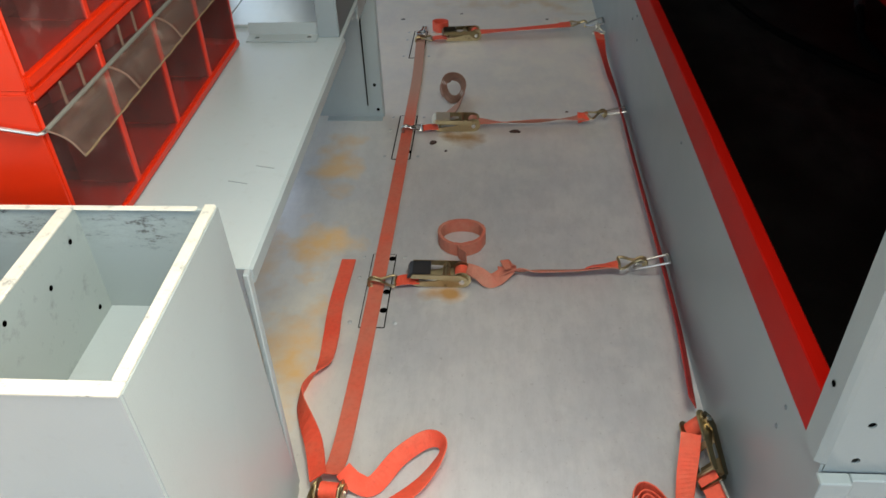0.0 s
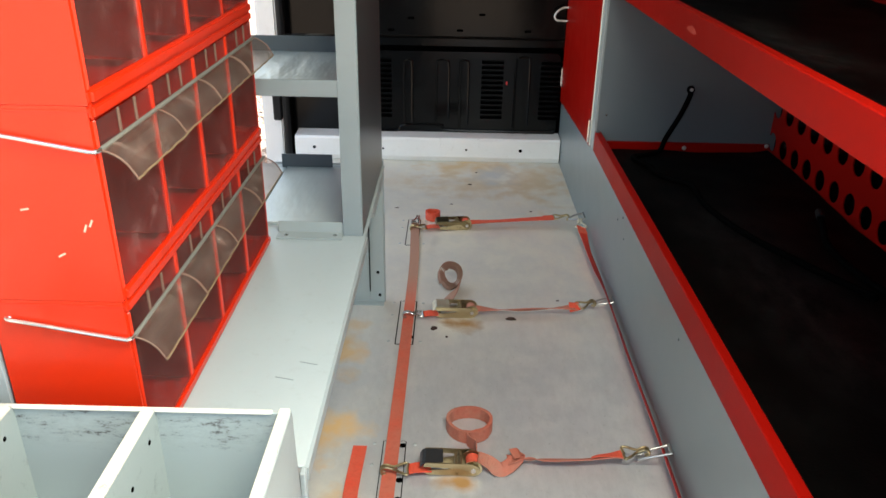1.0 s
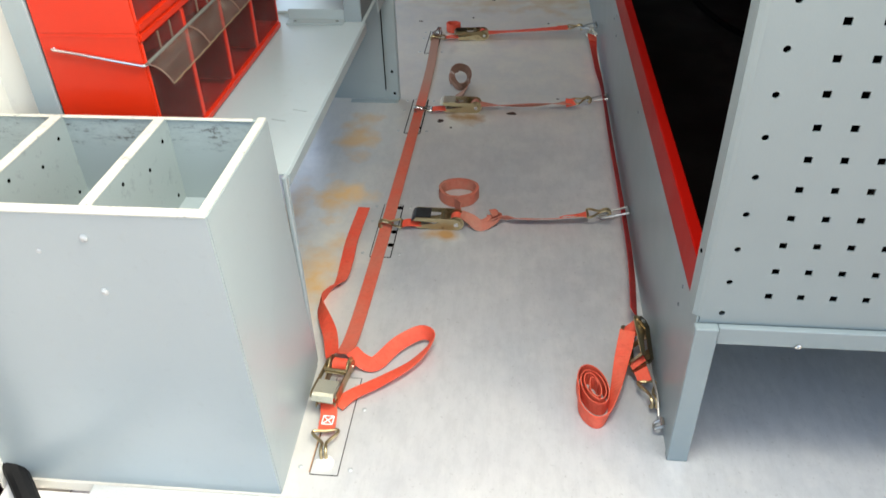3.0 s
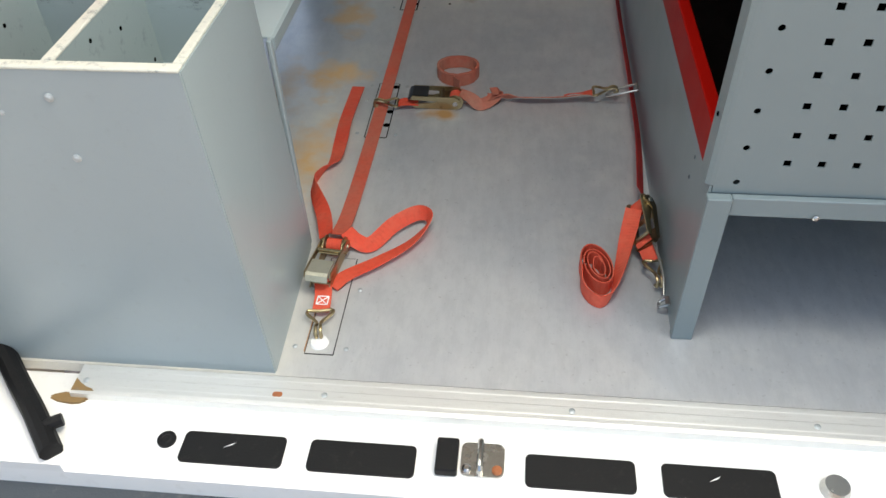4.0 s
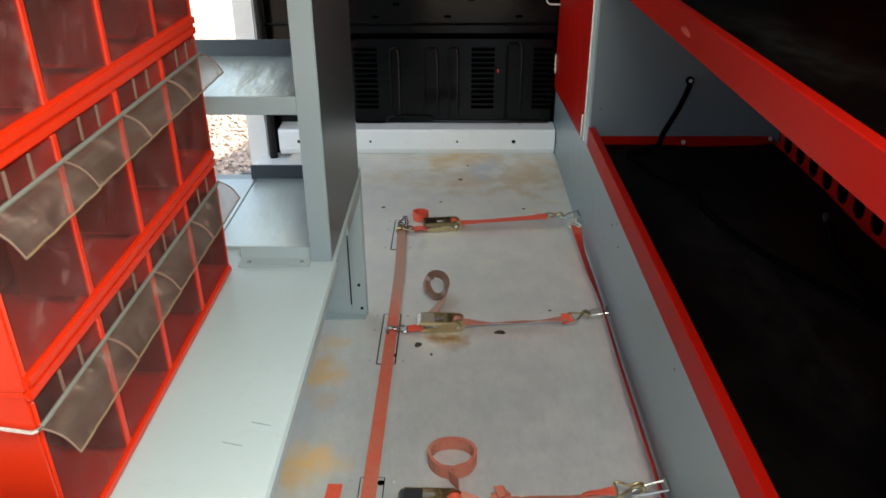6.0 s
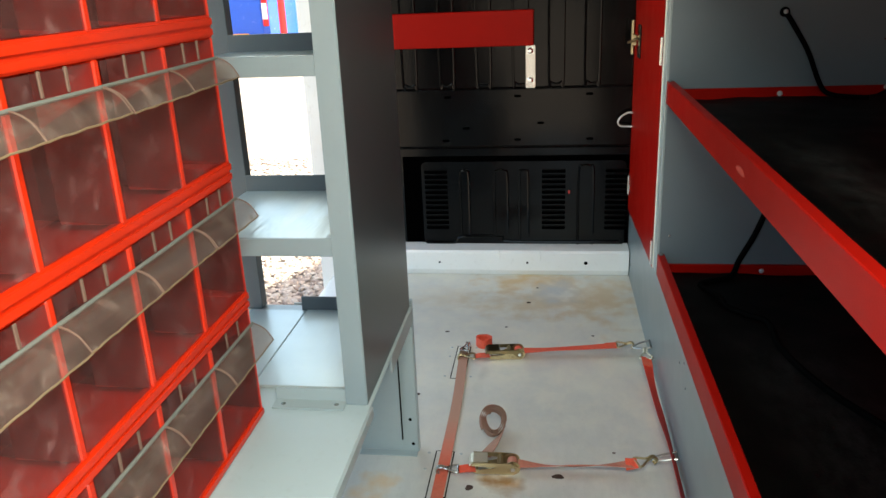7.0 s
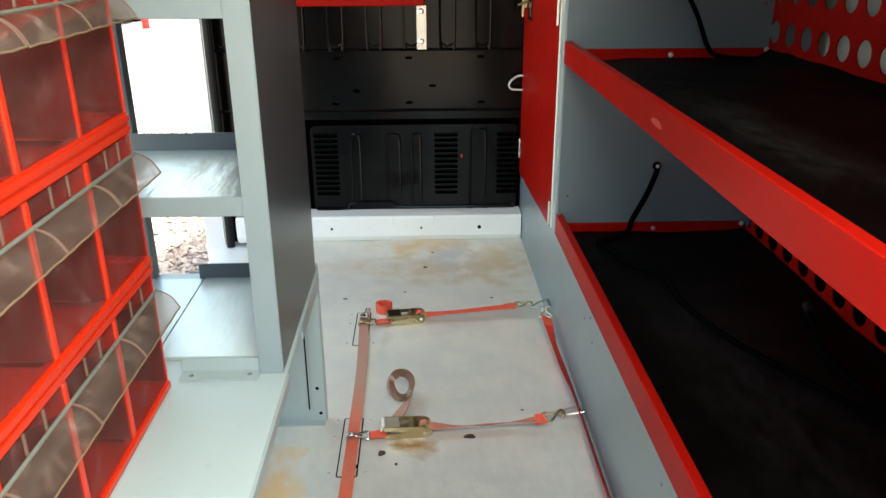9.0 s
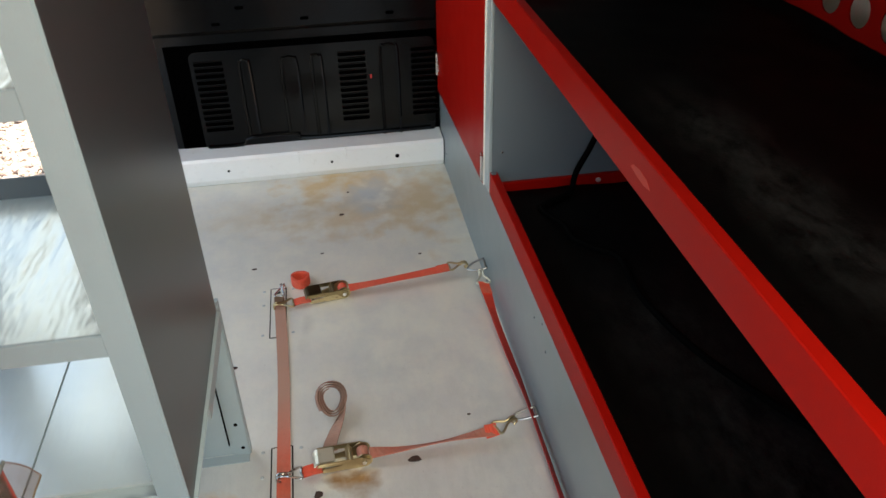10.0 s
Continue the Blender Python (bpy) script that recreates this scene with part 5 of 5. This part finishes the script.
def strap_middle():
    t = thing("ratchet_strap", (-0.25, 1.225, 0), "faded ratchet strap with rust marks under its rusty buckle", "ratchet strap", "ratchet straps")
    ratchet(t, placed(-0.378, 1.204, 0.0, 4), WEB_FADED, PALE_GOLD, 0.06)
    flat_strap("short_webbing", t, WEB_BRIGHT, [(-0.455, 1.188, 0.010), (-0.44, 1.19, 0.012), (-0.42, 1.195, 0.010)], [ACROSS_Y] * 3, 3)
    flat_strap("webbing", t, WEB_FADED, [(-0.330, 1.204, 0.020), (-0.27, 1.206, 0.016), (-0.20, 1.208, 0.018), (-0.14, 1.21, 0.022), (-0.088, 1.212, 0.026)], [(0, 1, 0.1), (0, 0.9, -0.5), (0, 0.75, -0.68), (0, 0.9, -0.4), (0, 1, 0.2)])
    flat_strap("sewn_end", t, WEB_BRIGHT, [(-0.110, 1.2107, 0.0250), (-0.10, 1.211, 0.0258), (-0.086, 1.212, 0.0275)], [(0, 0.8, 0.55), (0, 0.95, 0.35), (0, 1, 0.2)], 2, 0.0262)
    claw_hook(t, placed(-0.455, 1.187, 0.012, 186), 0.0115, ZINC)
    claw_hook(t, placed(-0.088, 1.213, 0.028, 24))
    m = Matrix.Translation((-0.392, 1.342, 0.034)) @ Matrix.Rotation(radians(42), 4, "X") @ Matrix.Rotation(radians(12), 4, "Y")
    coil(t, WEB_BROWN, spiral((0, 0, 0), 0.0175, 0.0305, 3.3, 1.2, 1.9), (0, 0, 1), m)
    flat_strap("tail", t, WEB_BROWN, [(-0.366, 1.345, 0.026), (-0.374, 1.318, 0.016), (-0.392, 1.277, 0.008), (-0.403, 1.236, 0.014), (-0.400, 1.219, 0.022)], [(0.15, 0.3, 1), (0.6, 0.1, 0.8), (1, 0, 0.3), (1, 0, 0), (1, 0, 0)])


def strap_near():
    t = thing("ratchet_strap", (-0.25, 0.68, 0), "salmon ratchet strap with a folded bow and loose ring", "ratchet strap", "ratchet straps")
    ratchet(t, placed(-0.383, 0.668, 0.0, 1), WEB_BRIGHT, DARK_STEEL, 0.05, 0.0135)
    flat_strap("short_webbing", t, WEB_BRIGHT, [(-0.459, 0.655, 0.010), (-0.445, 0.657, 0.013), (-0.42, 0.662, 0.010)], [ACROSS_Y] * 3, 3)
    flat_strap("bow", t, WEB_FADED, [(-0.338, 0.671, 0.028), (-0.318, 0.668, 0.019), (-0.302, 0.661, 0.010), (-0.287, 0.668, 0.009), (-0.270, 0.684, 0.014), (-0.264, 0.692, 0.021), (-0.279, 0.688, 0.022)],
               [(0, 1, 0.1), (0.3, 1, 0.4), (0.6, 0.8, 0.5), (-0.2, 1, 0.5), (-0.5, 0.8, 0.2), (-0.4, 0.9, 0), (-0.2, 1, 0)], 5, 0.025, "folded faded webbing")
    flat_strap("webbing", t, WEB_FADED, [(-0.286, 0.683, 0.012), (-0.25, 0.685, 0.014), (-0.22, 0.685, 0.0125), (-0.15, 0.687, 0.014), (-0.100, 0.691, 0.019), (-0.082, 0.692, 0.022)], [(0, 0.9, 0.1), (0, 0.6, -0.75), (0, 0.82, -0.5), (0, 0.8, -0.56), (0, 0.85, -0.5), (0, 1, -0.1)])
    flat_strap("loose_end", t, WEB_BRIGHT, [(-0.138, 0.690, 0.016), (-0.125, 0.691, 0.020), (-0.105, 0.692, 0.0215), (-0.082, 0.693, 0.024)], [(0, 0.75, -0.6), (0.1, 0.8, -0.5), (0, 0.85, -0.4), (0, 0.95, 0)], 4, 0.020)
    claw_hook(t, placed(-0.459, 0.654, 0.012, 182), 0.0125)
    claw_hook(t, placed(-0.083, 0.6935, 0.025, 2, -6))
    coil(t, WEB_FADED, spiral((-0.351, 0.779, 0.0135), 0.0375, 0.0435, 4.2, 0.92, 4.4, [(-0.355, 0.738, 0.014), (-0.343, 0.714, 0.016), (-0.340, 0.686, 0.028)]))


def strap_long():
    t = thing("ratchet_strap", (-0.49, 0.9, 0), "long salmon ratchet strap on the floor with loose looped ends", "ratchet strap", "ratchet straps")
    flat_strap("webbing", t, WEB_LONG, [(-0.5015, 1.725, 0.006), (-0.497, 1.64, 0.0042), (-0.490, 1.45, 0.0034), (-0.489, 1.2, 0.0034), (-0.4895, 0.9, 0.0034), (-0.491, 0.6, 0.0034), (-0.4945, 0.34, 0.006), (-0.497, 0.258, 0.022)], [ACROSS_X] * 8, 8)
    bm = bmesh.new()
    box(bm, -0.513, -0.490, 1.700, 1.732, 0.006, 0.011, 0.002)
    part("end_clip", bm, painted("rusty_clip", (0.20, 0.12, 0.07), 0.6, metal=0.5), t, "rusty end clip")
    claw_hook(t, placed(-0.5015, 1.73, 0.010, 78), 0.010, ZINC)
    ratchet(t, placed(-0.5005, 0.198, 0.004, 84), WEB_BRIGHT, PALE_GOLD, 0.10)
    flat_strap("short_webbing", t, WEB_BRIGHT, [(-0.503, 0.165, 0.014), (-0.497, 0.140, 0.010), (-0.494, 0.106, 0.009)], [(1, 0.08, 0)] * 3, 4)
    # stitched label: a white bar frame with a cross
    bm = bmesh.new()
    c, z = Vector((-0.4955, 0.127)), 0.0108
    for a, b in (((-0.008, -0.008), (0.008, -0.008)), ((0.008, -0.008), (0.008, 0.008)), ((0.008, 0.008), (-0.008, 0.008)), ((-0.008, 0.008), (-0.008, -0.008)), ((-0.008, -0.008), (0.008, 0.008)), ((-0.008, 0.008), (0.008, -0.008))):
        tube(bm, [(c.x + a[0], c.y + a[1], z), (c.x + b[0], c.y + b[1], z)], 0.0009, 4)
    part("stitching", bm, WHITE, t, "white stitched cross")
    claw_hook(t, placed(-0.494, 0.106, 0.012, 278), 0.017)
    flat_strap("tail", t, WEB_BRIGHT, [(-0.514, 0.250, 0.026), (-0.532, 0.310, 0.020), (-0.566, 0.385, 0.016), (-0.563, 0.425, 0.010), (-0.547, 0.468, 0.006), (-0.545, 0.52, 0.012), (-0.551, 0.60, 0.006), (-0.549, 0.722, 0.003)],
               [(0.8, 0.3, 0.5), (0.85, 0.3, 0.3), (0.35, 0.25, 0.9), (0.25, 0.0, 1.0), (0.85, -0.2, 0.4), (1, 0.1, 0.1), (1, 0, 0.1), (1, 0, 0)], 6)
    flat_strap("loop", t, WEB_BRIGHT, [(-0.484, 0.262, 0.026), (-0.466, 0.252, 0.014), (-0.444, 0.252, 0.010), (-0.415, 0.292, 0.016), (-0.382, 0.318, 0.020), (-0.362, 0.316, 0.020), (-0.360, 0.298, 0.017), (-0.385, 0.256, 0.011), (-0.430, 0.214, 0.009), (-0.470, 0.184, 0.0075), (-0.489, 0.160, 0.006)],
               [(0.5, 0.8, 0), (0.2, 0.8, 0.4), (-0.4, 0.7, 0.5), (-0.5, 0.5, 0.7), (-0.3, 0.5, 0.8), (0.2, 0.2, 1), (0.5, -0.2, 0.85), (0.65, -0.6, 0.5), (0.65, -0.75, 0.2), (0.7, -0.7, 0.1), (1, -0.3, 0)], 7)


def strap_side():
    t = thing("ratchet_strap", (-0.02, 0.9, 0), "orange ratchet strap, shaded crimson along the low panel, with a coiled end", "ratchet strap", "ratchet straps")
    claw_hook(t, placed(-0.020, 1.650, 0.041, 88, -6), 0.014, PALE_GOLD)
    flat_strap("sewn_end", t, WEB_BRIGHT, [(-0.020, 1.652, 0.0425), (-0.020, 1.632, 0.041), (-0.0195, 1.612, 0.039)], [(1, 0, -0.25)] * 3, 2, 0.0262)
    flat_strap("webbing", t, WEB_SIDE, [(-0.020, 1.650, 0.041), (-0.0195, 1.62, 0.038), (-0.019, 1.53, 0.030), (-0.015, 1.40, 0.026), (-0.0115, 1.25, 0.028), (-0.011, 1.0, 0.024), (-0.0105, 0.75, 0.026), (-0.0105, 0.55, 0.022), (-0.022, 0.385, 0.030)],
               [(1, 0, -0.25), (1, 0, -0.3), (1, 0, -0.9), (0.75, 0, -0.7), (0.5, 0, -0.86), (0.52, 0, -0.85), (0.52, 0, -0.85), (0.52, 0, -0.85), (0.5, 0, -0.86)], 8)
    # dark handle colour carries the shade this buckle lies in
    ratchet(t, placed(-0.038, 0.306, 0.042, 91) @ Matrix.Rotation(radians(128), 4, "X"), WEB_BRIGHT, DARK_GOLD, -0.05)
    flat_strap("short_webbing", t, WEB_BRIGHT, [(-0.030, 0.272, 0.030), (-0.022, 0.248, 0.026), (-0.018, 0.230, 0.022)], [(0.8, 0, 0.5)] * 3, 3)
    claw_hook(t, placed(-0.018, 0.231, 0.022, 280, 4), 0.012)
    bm = bmesh.new()
    tube(bm, smooth_line([(-0.016, 0.256, 0.038), (-0.009, 0.222, 0.033), (-0.006, 0.192, 0.027), (-0.007, 0.165, 0.018)], 4), 0.0020, 8)
    part("spring_wire", bm, RING, t, "", True)
    # loosely rolled end, which runs out of the roll, along the floor and up to the spool
    c = Vector((-0.098, 0.214, 0.0135))
    turn = Matrix.Rotation(radians(12), 3, "Z")
    roll = []
    for i in range(80):
        a = 0.2 + (7 * math.pi - 0.2) * i / 79
        r = 0.006 + 0.0175 * i / 79 + 0.0024 * math.sin(1.7 * a) * (1 - i / 79)
        roll.append(c + turn @ Vector((r * math.cos(a), 2.0 * r * math.sin(a), 0)))
    out = smooth_line([roll[-1], (-0.1205, 0.180, 0.0135), (-0.111, 0.159, 0.0135), (-0.095, 0.150, 0.0135), (-0.080, 0.163, 0.014), (-0.070, 0.193, 0.017), (-0.061, 0.230, 0.022), (-0.053, 0.265, 0.031), (-0.046, 0.293, 0.042), (-0.041, 0.315, 0.050)], 6)[1:]
    lean = smooth_line([(0, 0, 1), (0, 0, 1), (0, 0, 1), (0.05, 0, 1), (0.2, 0, 1), (0.45, -0.1, 0.9), (0.7, -0.1, 0.7), (0.85, 0, 0.45), (0.95, 0.1, 0.2), (1.0, 0.1, 0.1)], 6)[1:]
    bm = bmesh.new()
    ribbon(bm, roll + out, [(0, 0, 1)] * len(roll) + lean, 0.025, 0.0015)
    part("coil", bm, WEB_BRIGHT, t, "loosely rolled end of the webbing")


def webbing_blend(name, bright, brown, y0, y1):
    """Webbing that changes colour along its length: faded brown (long strap), painted shade (side strap)."""
    m = webbing(name, bright, tuple(0.5 * (a + b) for a, b in zip(bright, brown)), 0.5)
    n, l = m.node_tree.nodes, m.node_tree.links
    b = n["Principled BSDF"]
    src = b.inputs["Base Color"].links[0].from_socket
    co, sep, mr = n.new("ShaderNodeTexCoord"), n.new("ShaderNodeSeparateXYZ"), n.new("ShaderNodeMapRange")
    l.new(co.outputs["Object"], sep.inputs[0])
    l.new(sep.outputs["Y"], mr.inputs["Value"])
    mr.inputs["From Min"].default_value, mr.inputs["From Max"].default_value = y0, y1
    l.new(mixed(n, l, mr.outputs["Result"], src, brown), b.inputs["Base Color"])
    return m


WEB_LONG = webbing_blend("salmon_to_brown_webbing", (0.60, 0.092, 0.048), (0.38, 0.20, 0.14), 1.22, 1.40)
# the crimson stretch is the orange strap's shade, put into its colour
WEB_SIDE = webbing_blend("shaded_to_orange_webbing", (0.24, 0.007, 0.012), (0.70, 0.045, 0.02), 1.35, 1.62)
strap_far()
strap_middle()
strap_near()
strap_long()
strap_side()

# dark crumbs on the floor
rnd = random.Random(11)
DIRT = painted("dark_brown_dirt", (0.045, 0.022, 0.016), 0.8, bump=0.4)
for x, y, a, b in ((-0.428, 1.141, 0.009, 0.009), (-0.247, 1.191, 0.013, 0.008), (-0.398, 1.105, 0.003, 0.004), (-0.332, 2.09, 0.008, 0.005), (-0.307, 2.212, 0.004, 0.002), (-0.393, 1.906, 0.005, 0.002), (-0.565, 1.867, 0.007, 0.003), (-0.594, 1.505, 0.006, 0.004), (-0.144, 1.858, 0.005, 0.003), (-0.127, 1.284, 0.004, 0.002)):
    bm = bmesh.new()
    prism(bm, [(x + a * rnd.uniform(0.7, 1.1) * math.cos(i * math.pi / 6), y + b * rnd.uniform(0.7, 1.1) * math.sin(i * math.pi / 6)) for i in range(12)], "z", 0.0, 0.0015)
    tagged(part("dirt_crumb", bm, DIRT), "small dark brown crumb of dirt on the floor", "dirt", "dirt crumbs")

bm = bmesh.new()
prism(bm, [(-0.803 + 0.024 * rnd.uniform(0.9, 1.1) * math.cos(i * math.pi / 18), -0.056 + 0.008 * rnd.uniform(0.9, 1.1) * math.sin(i * math.pi / 18)) for i in range(36)], "z", -0.016, -0.0052)
tagged(part("dirt_patch", bm, OCHRE), "ochre dirt gathered at the end of the threshold strip", "dirt")


# ---- cables on the shelves ----
def cable(pts, r, bolt, label):
    t = thing("cable", pts[0], label, "cable", "black cables")
    bm = bmesh.new()
    tube(bm, smooth_line(pts, 6), r, 8)
    part("lead", bm, CABLE, t, "", True)
    bm = bmesh.new()
    disc(bm, facing(bolt[0], bolt[1], bolt[2] - 0.001, (0, -1, 0)), 0.011, 0.009, 14, 0.009)
    part("plug", bm, CABLE, t, "", True)
    screw_heads(t, [bolt], (0, -1, 0), 0.006, 0.016, BRIGHT, "bolt")


cable([(0.244, 1.684, 0.432), (0.240, 1.676, 0.418), (0.220, 1.672, 0.365), (0.190, 1.668, 0.305), (0.165, 1.63, 0.278), (0.110, 1.60, 0.276), (0.085, 1.575, 0.276), (0.115, 1.50, 0.277), (0.118, 1.45, 0.278), (0.15, 1.41, 0.277), (0.185, 1.37, 0.277), (0.182, 1.25, 0.276), (0.215, 1.10, 0.276), (0.285, 0.95, 0.276), (0.36, 0.82, 0.276)], 0.0068, (0.244, 1.6885, 0.436), "black cable trailing over the lower rubber mat")
lead = thing("cable", (0.41, 1.17, 0.272), "short black cable end lying on the lower rubber mat", "cable", "black cables")
bm = bmesh.new()
tube(bm, smooth_line([(0.412, 1.180, 0.279), (0.392, 1.115, 0.277), (0.371, 1.055, 0.277), (0.366, 0.98, 0.276), (0.371, 0.915, 0.276), (0.388, 0.83, 0.276), (0.405, 0.75, 0.277)], 6), 0.0068, 8)
part("lead", bm, CABLE, lead, "", True)
bm = bmesh.new()
tube(bm, [(0.4105, 1.176, 0.2795), (0.417, 1.198, 0.2815), (0.419, 1.206, 0.282)], 0.0095, 10)
part("plug", bm, RUBBER, lead, "black rubber plug", True)
cable([(0.244, 1.684, 0.880), (0.255, 1.678, 0.865), (0.295, 1.672, 0.80), (0.328, 1.665, 0.725), (0.345, 1.63, 0.708), (0.40, 1.58, 0.708)], 0.0055, (0.243, 1.6885, 0.884), "black cable hanging down to the upper mat")


# ---- bar on the bulkhead ----
def bulkhead_bar():
    t = thing("bulkhead_bar", (-0.55, 2.39, 0.76), "red steel cross bar bolted to the bulkhead on a zinc bracket", "cross bar")
    part("bar", one_box(-0.86, -0.322, 2.376, 2.400, 0.768, 0.878, 0.003), RED, t)
    part("bracket", one_box(-0.349, -0.317, 2.3985, 2.4035, 0.631, 0.768, 0.001), ZINC, t, "zinc bracket")
    screw_heads(t, [(-0.334, 2.3985, 0.750), (-0.334, 2.3985, 0.657)], (0, -1, 0), 0.011, 0.007, CHROME, "bolt")


bulkhead_bar()


# ---- outside: parked blue van and poles ----
def blue_van(x, y, w, d):
    t = thing("parked_van", (x, y, -0.55), "blue panel van parked across the yard", "van")
    bm = bmesh.new()
    prism(bm, rounded(d, 1.75, 0.15, 4, y + d / 2, 0.575), "x", x - w / 2, x + w / 2)
    body = part("body", bm, BLUE, t, "", True)
    part("rear_door", one_box(x - w / 2 + 0.16, x - 0.01, y - 0.02, y, -0.12, 1.35, 0.01), BLUE, body)
    part("rear_door", one_box(x + 0.01, x + w / 2 - 0.16, y - 0.02, y, -0.12, 1.35, 0.01), BLUE, body)
    for s in (-1, 1):
        lamp = part("tail_lamp", one_box(x + s * (w / 2 - 0.075) - 0.06, x + s * (w / 2 - 0.075) + 0.06, y - 0.03, y + 0.02, 0.16, 0.80, 0.015), GLASS_RED, t)
        part("lamp_lens", one_box(x + s * (w / 2 - 0.075) - 0.055, x + s * (w / 2 - 0.075) + 0.055, y - 0.034, y - 0.03, 0.30, 0.62), WHITE, lamp, "white reversing lens")
        part("wheel", transformed(bmesh_wheel(), Matrix.Translation((x + s * (w / 2 - 0.12), y + 0.8, -0.24)) @ Matrix.Rotation(radians(90), 4, "Y")), RUBBER, t)
    part("bumper", one_box(x - w / 2, x + w / 2, y - 0.12, y + 0.02, -0.28, -0.02, 0.03), BUMPER, t)
    part("plate", one_box(x + 0.05, x + 0.45, y - 0.135, y - 0.12, -0.08, 0.03), AMBER, t, "amber rear plate")


def bmesh_wheel():
    bm = bmesh.new()
    bmesh.ops.create_cone(bm, cap_ends=True, segments=28, radius1=0.31, radius2=0.31, depth=0.2)
    return bm


blue_van(-6.95, 15.9, 1.75, 4.2)
blue_van(-6.2, 19.5, 1.8, 4.2)
for x, y, r, m, lab in ((-5.55, 15.2, 0.07, POLE_RED, "red painted steel post in the yard"), (-4.95, 15.4, 0.12, WHITE, "white painted post in the yard")):
    bm = bmesh.new()
    disc(bm, Matrix.Translation((x, y, -0.55)), r, 2.6, 14)
    tagged(part("yard_post", bm, m, None, "", True), lab, "post", "yard posts")
